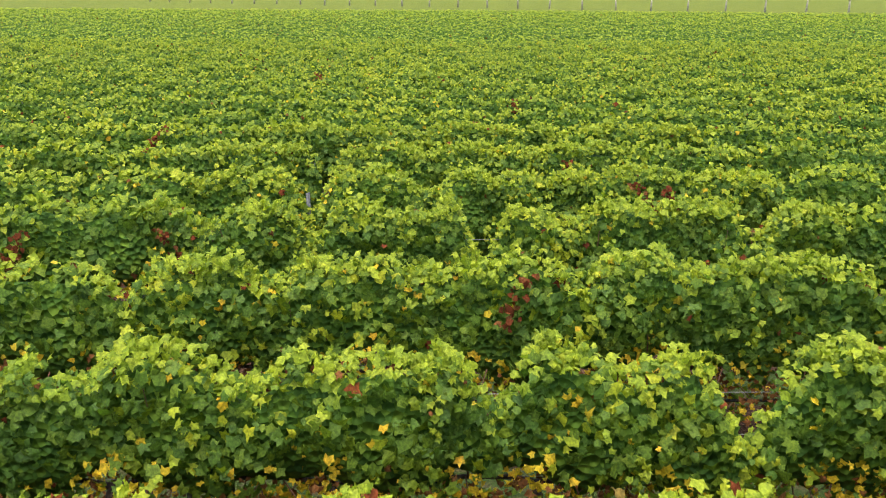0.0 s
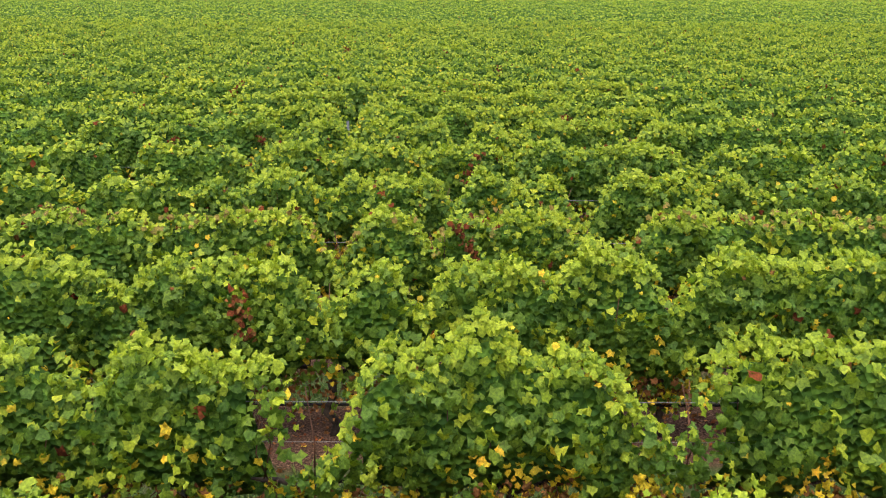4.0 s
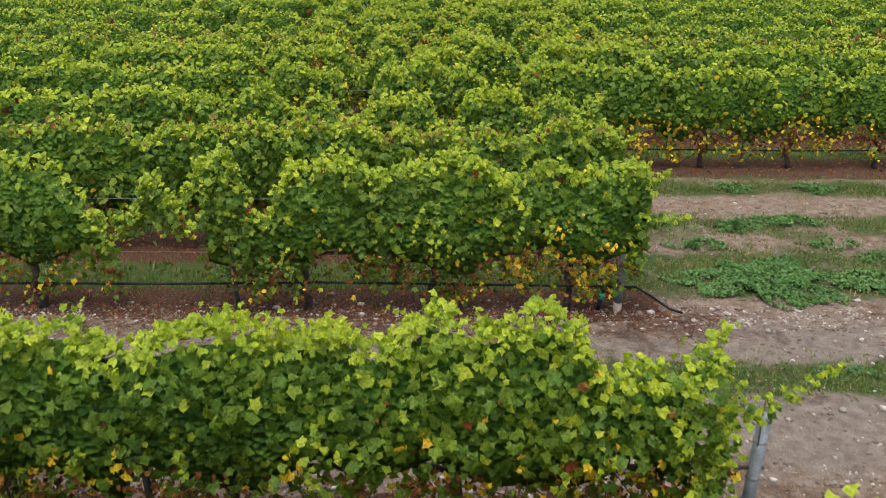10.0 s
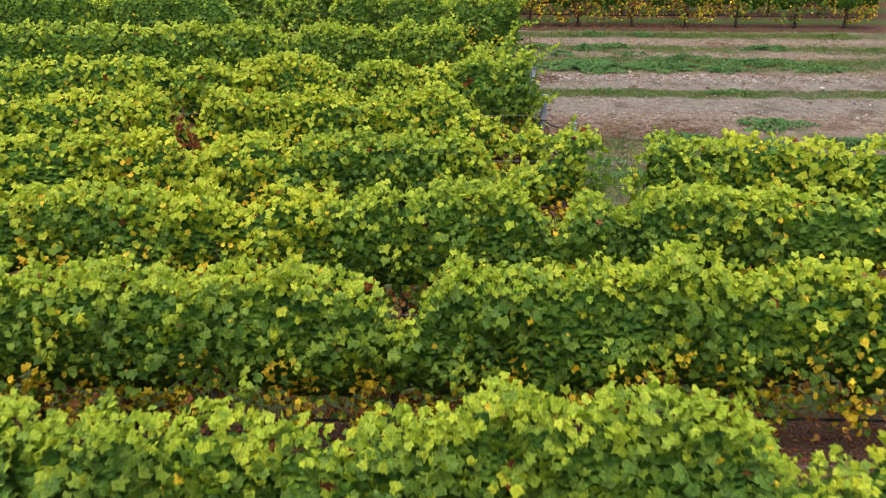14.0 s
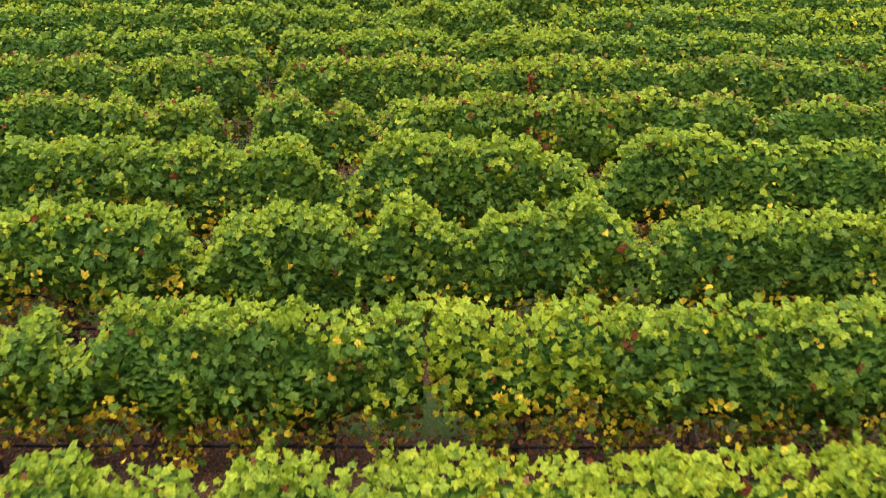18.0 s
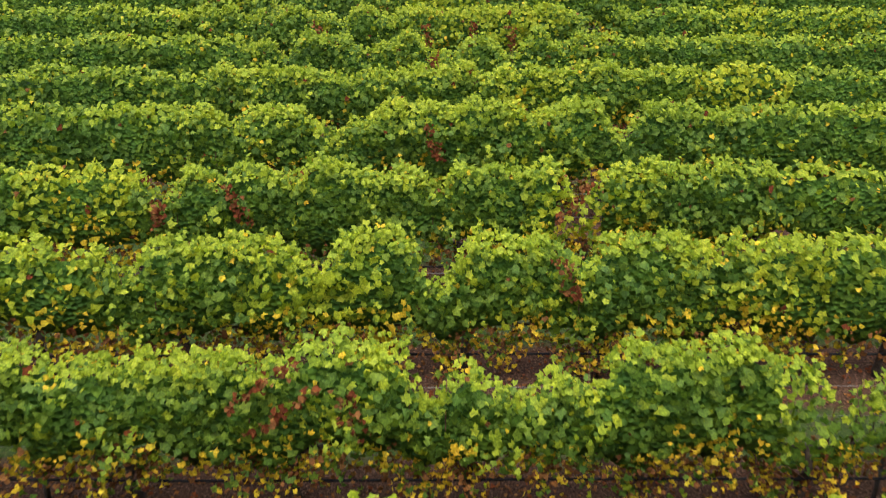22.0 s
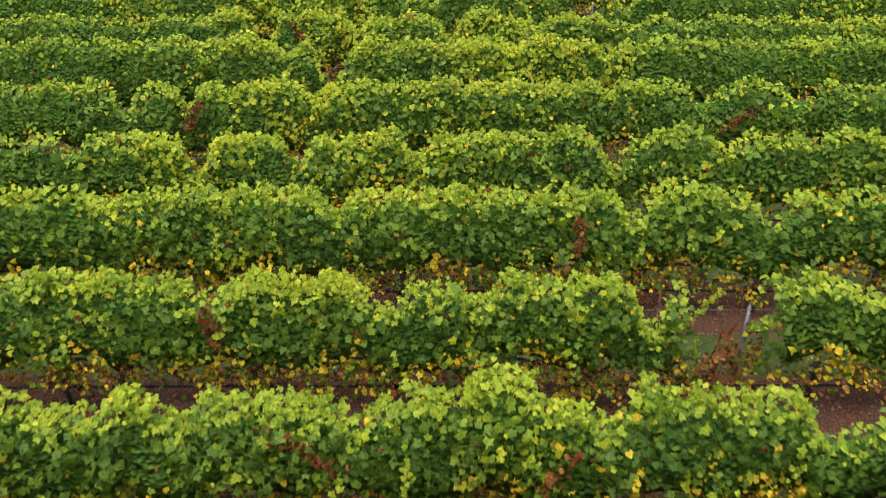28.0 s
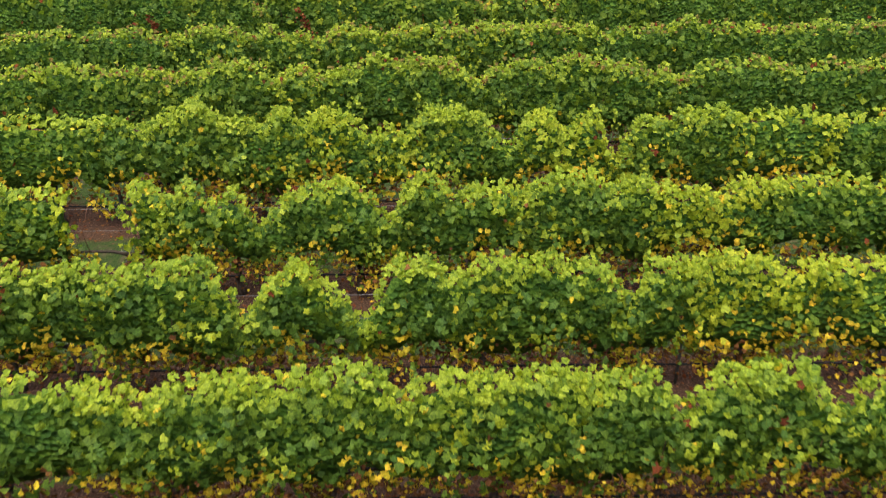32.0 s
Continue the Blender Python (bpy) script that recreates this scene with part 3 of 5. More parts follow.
def vine_leaves(rng, x0, crest, yellow, fine, far=False):
    """Where the leaves of one vine sit, about its row line: places, facings, sizes and material numbers, and its shaded inner mass.
    The wall of leaves is made of bunches that stand out and overlap, with dark clefts between them."""
    w = 0.9
    ph = rng.uniform(0, 6.28, 8)
    low = rng.uniform(0.36, 0.5) + 0.06 * min(yellow, 1.0)
    base = 0.086 if fine else 0.092
    nb = 26 if fine else 9
    bx, bh = rng.uniform(-w, w, nb), rng.uniform(0.05, 0.97, nb)
    br, ba = rng.uniform(0.12, 0.25, nb), rng.uniform(0.03, 0.15, nb)

    def top(x):
        return crest(x0 + x)

    def bottom(x):
        return low + 0.12 * np.sin(4.0 * x + ph[2]) + 0.07 * np.sin(9.0 * x + ph[3])

    def out(x, z):
        t = top(x)
        lift = np.clip((t + 0.03 - z) / 0.28, 0.08, 1.0) ** 0.5
        bz = 0.55 + 1.15 * bh
        d = np.hypot(x[:, None] - bx, z[:, None] - bz) / br
        bunch = np.max(ba * np.clip(1.0 - d * d, 0, 1), axis=1)
        wave = 0.03 * np.sin(3.3 * x + ph[4]) * np.cos(3.0 * z + ph[5]) + 0.03 * np.sin(6.2 * x + ph[6] + 2.2 * z)
        return (0.17 + bunch + wave) * lift * np.clip(0.6 + 0.8 * (z - 0.55), 0.5, 1.0)

    def facing(x, z):
        e = 0.04
        return (out(x + e, z) - out(x - e, z)) / (2 * e), (out(x, z + e) - out(x, z - e)) / (2 * e)

    # small clusters of leaves coloured pale where light would catch them
    glints = np.stack([rng.uniform(-0.85, 0.85, 9), rng.uniform(0.7, 1.7, 9)], 1)
    turned = rng.uniform(0.6, 0.9) if yellow > 1.5 else 0.0

    def patch(x, z, fx, fz, p):
        """Slow swells of 0 to 1 over the wall, so that leaves of one colour keep together."""
        return 0.5 + 0.3 * np.sin(fx * (x0 + x) + p + 1.3 * np.sin(fz * z + p)) + 0.2 * np.sin(2.3 * fx * (x0 + x) - 1.7 * fz * z + 2.0 * p)

    def colour(x, z, young):
        h = (z - bottom(x)) / np.maximum(top(x) - bottom(x), 0.1)
        g = np.min(np.hypot(x[:, None] - glints[None, :, 0], z[:, None] - glints[None, :, 1]), axis=1)
        u = lambda: rng.random(len(x))
        # coarse walls turn pale only near the crest: lit tops, darker faces painted in
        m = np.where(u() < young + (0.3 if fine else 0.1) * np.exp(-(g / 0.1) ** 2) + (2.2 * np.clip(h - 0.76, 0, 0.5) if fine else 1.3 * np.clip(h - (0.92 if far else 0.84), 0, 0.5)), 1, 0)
        a, b = patch(x, z, 2.1, 3.0, ph[0]), patch(x, z, 4.4, 4.2, ph[7])
        # whole stretches turn lime, then yellow from the foot of the wall upwards
        m = np.where(u() < (turned + 0.9 * (a - 0.35) if yellow > 1.5 else 0.8 * np.clip(a - 0.5, 0, 1) * min(yellow, 1.0)), 6, m)
        fringe = 2.4 * np.clip((0.54 if yellow > 1.5 else 0.46) - h, 0, 1) * np.clip(1.5 * b, 0.25, 1.3)
        bloom = 2.2 * np.clip(b - 0.72, 0, 1) * np.clip(1.05 - h, 0, 1)
        m = np.where(u() < yellow * (fringe + bloom * (1.0 if yellow > 1.5 else 0.6) + 0.004), 2, m)
        m = np.where(u() < 1.7 * np.clip(0.3 - h, 0, 1) + 0.004, 4, m)
        return np.where(u() < 0.003, 3, m)

    P, N, S, K = [], [], [], []

    def add(x, y, z, n, s, m):
        P.append(np.stack([x, y, z], 1))
        N.append(n)
        S.append(s)
        K.append(m)

    k = 1.0 if fine else 0.62
    tall = float(np.mean(top(np.linspace(-0.8, 0.8, 7)))) - low
    for side, count in ((-1, int(550 * tall / 1.3)), (1, 36)):
        n = int(count * k)
        x = rng.uniform(-w, w, n)
        z = bottom(x) + (top(x) - bottom(x)) * rng.random(n) ** 0.9
        gx, gz = (np.clip(q, -0.6, 0.6) for q in facing(x, z))
        deep = np.abs(rng.normal(0, 0.045, n)) - np.where(rng.random(n) < 0.1, 0.07, 0.0)
        nn = np.stack([-0.9 * gx + rng.normal(0, 0.36, n), np.full(n, side * 0.95), 0.24 - 0.9 * gz + rng.normal(0, 0.36, n)], 1)
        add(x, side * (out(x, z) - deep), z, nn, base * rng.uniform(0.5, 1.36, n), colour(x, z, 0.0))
    # over the crest
    n = int(200 * k)
    x = rng.uniform(-w, w, n)
    y = rng.uniform(-0.95, 0.85, n) * 0.22
    z = top(x) - 0.5 * np.abs(y) + rng.normal(0, 0.045, n)
    nn = np.stack([rng.normal(0, 0.5, n), -0.45 + rng.normal(0, 0.4, n), 0.85 + rng.normal(0, 0.2, n)], 1)
    # young leaves; coarse crowns hold more, so the lit crest is painted in
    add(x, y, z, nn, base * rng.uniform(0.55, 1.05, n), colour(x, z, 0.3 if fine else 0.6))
    # upright and arching shoots
    for _ in range(int(rng.integers(7, 11)) if fine else 2):
        sx, sy, up = rng.uniform(-0.85, 0.85), rng.uniform(-0.2, 0.12), min(0.04 + rng.gamma(1.5, 0.055 if fine else 0.03), 0.3 if fine else 0.14)
        n = int(rng.integers(6, 9) if fine else 4)
        u = np.linspace(0.0, 1.0, n)
        bend = rng.normal(0, 0.09)
        x = np.clip(sx + bend * u ** 2 + rng.normal(0, 0.045, n) * (1.15 - u), -0.93, 0.93)
        y = sy + rng.normal(-0.04, 0.09) * u + rng.normal(0, 0.045, n) * (1.15 - u)
        z = top(np.full(n, sx)) - 0.05 + up * u
        nn = np.stack([rng.normal(0, 0.6, n), -0.75 + rng.normal(0, 0.45, n), 0.5 + rng.normal(0, 0.35, n)], 1)
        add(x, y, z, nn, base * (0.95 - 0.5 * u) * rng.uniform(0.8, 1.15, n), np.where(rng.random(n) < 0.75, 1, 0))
    # a few long shoots that hang down over the wall
    for _ in range(int(rng.integers(1, 4)) if fine else 0):
        sx, sz, n = rng.uniform(-0.8, 0.8), rng.uniform(0.9, 1.6), 9
        u = np.linspace(0.0, 1.0, n)
        x = np.clip(sx + rng.normal(0, 0.12) * u + rng.normal(0, 0.03, n), -0.9, 0.9)
        z = np.maximum(sz - rng.uniform(0.25, 0.55) * u, 0.25)
        y = -(out(x, z) + 0.05 + 0.05 * np.sin(3.0 * u))
        nn = np.stack([rng.normal(0, 0.4, n), -0.8 + rng.normal(0, 0.2, n), 0.55 + rng.normal(0, 0.25, n)], 1)
        add(x, y, z, nn, base * (1.0 - 0.45 * u) * rng.uniform(0.8, 1.1, n), np.where(rng.random(n) < 0.7, 1, 0))
    # loose low leaves
    n = int((110 + 90 * yellow) * k)
    hang = rng.integers(0, 6, n)
    x = np.clip(rng.uniform(-0.85, 0.85, 6)[hang] + rng.normal(0, 0.09, n), -0.88, 0.88)
    z = np.maximum(bottom(x) - rng.uniform(-0.08, 0.16, 6)[hang] - rng.normal(0.02, 0.09, n), 0.2)
    nn = np.stack([rng.normal(0, 0.6, n), -0.9 + rng.normal(0, 0.4, n), 0.3 + rng.normal(0, 0.4, n)], 1)
    add(x, rng.uniform(-0.24, 0.2, n), z, nn, base * rng.uniform(0.6, 1.1, n), np.where(rng.random(n) < 0.1 + 0.32 * min(yellow, 1.6), 2, np.where(rng.random(n) < 0.55, 4, 0)))
    # brown leaves hanging round the trunk
    n = int(190 * k)
    hang = rng.integers(0, 5, n)
    x = np.clip(np.array([0.0, 0.1, rng.uniform(-0.45, -0.1), rng.uniform(-0.8, -0.4), rng.uniform(0.3, 0.8)])[hang] + rng.normal(0, 0.15, n), -0.85, 0.85)
    z = rng.uniform(0.26, 0.78, n)
    nn = np.stack([rng.normal(0, 0.6, n), -0.9 + rng.normal(0, 0.4, n), 0.2 + rng.normal(0, 0.4, n)], 1)
    add(x, rng.uniform(-0.18, 0.12, n), z, nn, base * rng.uniform(0.5, 1.0, n), np.where(rng.random(n) < 0.78, 4, np.where(rng.random(n) < 0.4 * min(yellow, 1.0), 6, 0)))
    # the mass inside the leaves, coloured dark for the shade there
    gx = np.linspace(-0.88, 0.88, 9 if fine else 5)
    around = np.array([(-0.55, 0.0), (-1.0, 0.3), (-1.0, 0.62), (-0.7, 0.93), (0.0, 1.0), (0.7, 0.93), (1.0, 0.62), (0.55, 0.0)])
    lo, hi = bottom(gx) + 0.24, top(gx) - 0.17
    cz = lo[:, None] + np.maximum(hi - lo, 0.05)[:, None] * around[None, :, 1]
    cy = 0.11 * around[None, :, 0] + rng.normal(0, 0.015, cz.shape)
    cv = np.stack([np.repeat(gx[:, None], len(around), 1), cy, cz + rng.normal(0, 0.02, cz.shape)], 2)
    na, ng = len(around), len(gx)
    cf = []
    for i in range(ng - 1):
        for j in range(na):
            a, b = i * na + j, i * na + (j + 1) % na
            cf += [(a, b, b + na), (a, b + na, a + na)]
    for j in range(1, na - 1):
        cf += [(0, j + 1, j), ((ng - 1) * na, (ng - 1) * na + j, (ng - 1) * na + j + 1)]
    K = np.concatenate(K)
    S = np.concatenate(S) * np.where(K == 2, 0.75, np.where(K == 4, 0.72, 1.0))
    return np.concatenate(P), np.concatenate(N), S, K, cv.reshape(-1, 3), np.array(cf)


def crown(rng, block, n, x, y, crest, yellow, fine, shape):
    """One vine's leaves and inner mass, with the holes of its row left open: verts, triangles and material numbers about the row line."""
    P, N, S, K, cv, cf = vine_leaves(rng, x, crest, yellow, fine, shape is LEAF_FAR)
    P, cv = P + np.array([x, y, 0]), cv + np.array([x, y, 0])
    keep = np.ones(len(P), dtype=bool)
    if block == "A" and n > 8:
        keep = (P[:, 2] > 0.9) | (rng.random(len(P)) < 0.25)
    for b, k, gx, half, low in GAPS:
        if (b, k) == (block, n):
            rag = 0.09 * np.sin(41.0 * P[:, 0] + 57.0 * P[:, 2]) + 0.06 * np.sin(97.0 * P[:, 2])
            keep &= ~((np.abs(P[:, 0] - gx) < half * (0.7 + 0.4 * (P[:, 2] - low)) + rag) & (P[:, 2] > low + rag))
            inside = (np.abs(cv[:, 0] - gx) < half + 0.12) & (cv[:, 2] > low - 0.1)
            cf = cf[~inside[cf].any(axis=1)]
    for b, k, gx, half, high in LOW_GAPS:
        if (b, k) == (block, n):
            rag = 0.09 * np.sin(41.0 * P[:, 0] + 57.0 * P[:, 2])
            keep &= ~((np.abs(P[:, 0] - gx) < half + rag) & (P[:, 2] < high + rag))
            inside = (np.abs(cv[:, 0] - gx) < half) & (cv[:, 2] < high + 0.1)
            cf = cf[~inside[cf].any(axis=1)]
    v, f = leaf_arrays(rng, P[keep], N[keep], S[keep], shape)
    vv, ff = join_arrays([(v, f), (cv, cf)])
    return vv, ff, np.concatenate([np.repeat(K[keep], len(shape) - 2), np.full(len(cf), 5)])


def trunk_arrays(seed):
    rng = np.random.default_rng(seed)
    k = rng.normal(0, 0.035, (6, 2))
    pts = [(k[i, 0] * (i > 0), k[i, 1] * (i > 0), z) for i, z in enumerate((-0.03, 0.12, 0.28, 0.45, 0.6, 0.72))]
    trunk = tube_arrays(pts, [0.062, 0.047, 0.04, 0.042, 0.05, 0.035], 6)
    arms = []
    for s in (-1, 1):
        arms.append(tube_arrays([(pts[-1][0], pts[-1][1], 0.68), (s * 0.25, 0.01, 0.76), (s * 0.55, rng.normal(0, 0.02), 0.77 + rng.normal(0, 0.015)), (s * 0.82, 0, 0.76)], [0.032, 0.024, 0.02, 0.014], 5))
    canes = []
    for _ in range(10):
        x = rng.uniform(-0.8, 0.8)
        canes.append(tube_arrays([(x, 0, 0.75), (x + rng.normal(0, 0.05), rng.normal(0, 0.07), 1.1), (x + rng.normal(0, 0.08), rng.normal(0, 0.09), 1.6)], [0.008, 0.006, 0.004], 3))
    for _ in range(15):
        x = rng.uniform(-0.8, 0.8)
        canes.append(tube_arrays([(x, -0.02, 0.78), (x + rng.normal(0, 0.12), -rng.uniform(0.02, 0.16), 0.6), (x + rng.normal(0, 0.2), -rng.uniform(0.02, 0.22), rng.uniform(0.38, 0.55))], [0.007, 0.006, 0.004], 3))
    return trunk, join_arrays(arms), join_arrays(canes), canes[1:4] + canes[11:19]


TRUNKS = [trunk_arrays(40 + i) for i in range(6)]
TRUNK_ME = [mesh_from_arrays("trunk", *t[0], [M_BARK], smooth=True) for t in TRUNKS]
ARM_ME = [mesh_from_arrays("cordon", *t[1], [M_BARK], smooth=True) for t in TRUNKS]
CANE_ME = [[mesh_from_arrays("cane", *c, [M_CANE]) for c in t[3]] for t in TRUNKS]

# clusters of red and brown leaves: block, row, place, height
REDS = [("A", 4, -1.75, 1.45), ("A", 8, -2.95, 1.38), ("A", 7, 0.72, 1.5), ("B", 17, -1.3, 1.23), ("B", 17, -0.24, 1.43), ("B", 19, 0.98, 1.4),
        ("B", 19, 1.57, 1.35), ("B", 2, -2.53, 1.24), ("B", 2, -2.3, 0.95), ("B", 14, 2.35, 1.29), ("B", 7, 0.22, 1.4), ("B", 8, 3.54, 1.46), ("B", 17, 4.2, 1.47),
        ("B", 18, 3.82, 1.51), ("A", 8, -4.83, 1.35), ("A", 9, 3.02, 1.47), ("B", 5, -3.25, 1.4), ("B", 31, 0.96, 1.4), ("B", 31, -2.26, 1.3),
        ("B", 24, 0.17, 1.6), ("B", 13, 2.2, 1.35), ("B", 13, 4.0, 1.3), ("B", 13, 0.0, 1.4), ("B", 19, 0.8, 1.7), ("A", 13, 2.0, 1.6), ("A", 11, -5.0, 1.6), ("A", 16, -3.0, 1.6)]
for i in range(38):
    r_ = random.Random(900 + i)
    REDS.append((r_.choice("AB"), r_.randint(4, 36), r_.uniform(-10, 12), r_.uniform(1.0, 1.7)))


def row_yellow(block, n, rng):
    if block == "A":
        w = (0.75, 0.25, 0.0) if n < 3 else (0.15, 0.85, 0.0)
    elif n in (1, 2, 3):
        w = (0.0, 0.15, 0.85)
    elif n in (0, 8, 30, 31, 32, 33):
        w = (0.75, 0.25, 0.0)
    else:
        w = (0.12, 0.76, 0.12)
    return int(rng.choice(3, p=w))


def red_cluster(rng, x, y, z, count=50):
    u = rng.uniform(-0.5, 0.5, count)
    lean = rng.normal(0, 0.3)
    pos = np.stack([x + lean * u + rng.normal(0, 0.055, count), y - 0.27 + rng.normal(0, 0.03, count), z + 0.55 * u], 1)
    nn = np.stack([rng.normal(0, 0.5, count), -0.9 + rng.normal(0, 0.3, count), 0.4 + rng.normal(0, 0.3, count)], 1)
    v, f = leaf_arrays(rng, pos, nn, rng.uniform(0.035, 0.072, count), LEAF_MID)
    return v, f, np.repeat(np.where(rng.random(count) < 0.4, 4, 3), 4)


def leaning_shoot(rng, start, end, count=75):
    u = np.linspace(0, 1, count)
    a, b = np.array(start), np.array(end)
    pos = a[None] + (b - a)[None] * u[:, None] + rng.normal(0, 0.07, (count, 3)) * (1.15 - u)[:, None]
    pos[:, 2] -= 0.12 * np.sin(u * 3.14)
    nn = np.stack([rng.normal(0, 0.6, count), -0.6 + rng.normal(0, 0.5, count), 0.7 + rng.normal(0, 0.3, count)], 1)
    v, f = leaf_arrays(rng, pos, nn, 0.09 * (1.0 - 0.45 * u) * rng.uniform(0.8, 1.1, count), LEAF_FINE)
    return v, f, np.repeat(np.where(rng.random(count) < 0.3 + 0.6 * u, 1, 0), len(LEAF_FINE) - 2)


# brown dead leaves: block, row, place, height
DEAD = [("B", 29, 6.5, 0.95), ("B", 29, 6.35, 0.7), ("B", 29, 6.65, 0.6), ("B", 29, 6.75, 1.1), ("B", 29, 6.8, 0.8), ("B", 29, 6.45, 0.45), ("B", 2, -2.6, 0.8), ("B", 10, 2.6, 0.6), ("B", 23, 6.3, 0.5), ("A", 3, 5.6, 0.55), ("A", 3, 7.3, 0.55), ("A", 3, 9.0, 0.55)]
SHOOTS = {("A", 0): [((3.1, -0.1, 0.6), (3.25, -0.1, 1.4)), ((3.2, 0.05, 0.7), (3.3, 0.05, 1.6)), ((-3.0, -0.1, 1.1), (-2.55, -0.1, 1.85)), ((-3.15, -0.1, 1.2), (-2.7, -0.15, 1.6)), ((-1.75, -0.1, 1.4), (-2.1, -0.1, 1.85)), ((2.95, -0.1, 1.45), (3.75, -0.15, 1.32)), ((3.0, 0, 1.75), (3.5, 0, 1.85))], ("A", 1): [((3.15, 2.0, 0.65), (3.3, 2.0, 1.55)), ((2.9, 2.05, 1.6), (3.5, 2.0, 1.75))],
          ("A", 2): [((2.9, 4.1, 1.5), (3.4, 4.1, 1.2))],
          ("B", 0): [((2.8, -4.45, 0.65), (3.0, -4.45, 1.6)), ((2.95, -4.3, 0.7), (2.98, -4.2, 1.65)), ((2.75, -4.5, 0.6), (2.9, -4.55, 1.3)), ((2.7, -4.4, 1.2), (3.75, -4.4, 1.75)), ((2.6, -4.4, 1.5), (2.85, -4.4, 2.0))],
          ("B", 1): [((2.9, -6.55, 0.6), (3.1, -6.5, 1.35)), ((3.0, -6.35, 0.6), (3.05, -6.35, 1.5)), ((2.9, -6.5, 1.2), (3.5, -6.5, 1.3))], ("B", 29): [((5.55, -64.85, 1.15), (6.35, -64.85, 1.8)), ((7.3, -64.8, 1.75), (6.7, -64.95, 1.35))], ("B", 35): [((-0.1, -77.3, 1.1), (-0.75, -77.35, 1.75))], ("B", 2): [((2.6, -8.6, 1.1), (3.4, -8.6, 1.25)), ((3.2, -8.6, 1.1), (3.45, -8.6, 1.5))]}
RUSTY = {("A", 1), ("A", 5), ("B", 8), ("B", 9), ("B", 31), ("B", 32), ("B", 33), ("B", 20)}
VINE_LABELS = ("dense green grapevine on a trellis wire", "green grapevine with yellowing lower leaves", "yellow and green autumn grapevine on a trellis wire")


def build_row(block, n, x0, x1, near, fine):
    """One row. Vines inside near (a stretch of x) are things of their own; the rest of the row is one leafy mass."""
    rng = np.random.default_rng((1 if block == "A" else 2) * 1000 + n)
    y = row_y(block, n)
    phase = TRUNK_X[block] - (0.2 if block == "B" and n < 4 else 0.0)
    i0, i1 = math.ceil((x0 - phase) / VINE_GAP), math.floor((x1 - phase) / VINE_GAP)
    crest = crest_of(block, n)
    vs, fs, ms, k = [], [], [], 0
    extra_x = {}
    for b, kk, gx, gz in REDS:
        if (b, kk) == (block, n):
            extra_x.setdefault(round((gx - phase) / VINE_GAP), []).append(red_cluster(rng, gx, y, gz))
    for b, kk, gx, gz in DEAD:
        if (b, kk) == (block, n):
            v, f, m = red_cluster(rng, gx, y + 0.2, gz, 46)
            extra_x.setdefault(round((gx - phase) / VINE_GAP), []).append((v, f, np.where(rng.random(len(m)) < 0.25, 3, 4)))
    if (block, n) in SHOOTS:
        for s, e in SHOOTS[(block, n)]:
            extra_x.setdefault(round((min(s[0], 2.6) - phase) / VINE_GAP) if s[0] < 3.4 else round((s[0] - phase) / VINE_GAP), []).append(leaning_shoot(rng, s, e))
    for i in range(i0, i1 + 1):
        x = phase + VINE_GAP * i + rng.normal(0, 0.05)
        mid_x = 0.3 if block == "A" else 0.9 + 0.075 * n
        close = fine and abs(x - mid_x) < (4.3 if block == "B" else 3.8)
        cls = row_yellow(block, n, rng)
        if (block, n) == ("B", 1) and x > 1.6:
            cls = 0
        ti = int(rng.integers(len(TRUNKS)))
        v, f, m = crown(rng, block, n, x, y, crest, YELLOWS[cls], close, LEAF_FINE if close else LEAF_MID if fine and abs(x - mid_x) < 6.5 else LEAF_FAR)
        more = extra_x.get(i, [])
        lifted = any((b, k_) == (block, n) and abs(x - gx) < half for b, k_, gx, half, _ in LOW_GAPS)
        if (block, n) in RUSTY:
            q = 34
            px = x + rng.uniform(-0.8, 0.8, q)
            tip = np.stack([px, y + rng.uniform(-0.26, 0.1, q), crest(px) + rng.normal(0, 0.06, q)], 1)
            facing = np.stack([rng.normal(0, 0.5, q), -0.5 + rng.normal(0, 0.4, q), 0.8 + rng.normal(0, 0.2, q)], 1)
            rv, rf = leaf_arrays(rng, tip, facing, rng.uniform(0.05, 0.085, q), LEAF_FINE)
            more = more + [(rv, rf, np.repeat(np.where(rng.random(q) < 0.86, 7, 3), len(LEAF_FINE) - 2))]
        if fine and near[0] <= x <= near[1]:
            vine = new("grapevine")
            vine.matrix_basis = pose(x, y, 0)
            tagged(vine, VINE_LABELS[cls], "grapevine", "vines in rows")
            if not lifted:
                part("trunk", TRUNK_ME[ti], vine)
                part("cordon", ARM_ME[ti], vine)
                for cane_me in CANE_ME[ti]:
                    part("cane", cane_me, vine)
            items = [(v, f, m), *more]
            vv, ff = join_arrays([(a, b_) for a, b_, _ in items])
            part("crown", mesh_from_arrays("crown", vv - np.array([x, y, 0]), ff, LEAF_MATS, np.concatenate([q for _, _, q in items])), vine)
            continue
        items = [(v, f, m), *more]
        if (fine or n < 20) and not lifted:
            tr, arm, cane, _ = TRUNKS[ti]
            at = np.array([x, y, 0])
            items += [(tr[0] + at, tr[1], np.full(len(tr[1]), 8))]
            if close:
                items += [(arm[0] + at, arm[1], np.full(len(arm[1]), 8)), (cane[0] + at, cane[1], np.full(len(cane[1]), 9))]
        for a, b_, q in items:
            vs.append(a)
            fs.append(b_ + k)
            ms.append(q)
            k += len(a)
    if vs:
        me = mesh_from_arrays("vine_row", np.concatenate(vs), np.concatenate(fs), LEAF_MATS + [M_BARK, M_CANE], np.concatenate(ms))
        ob = new("vine_row", me)
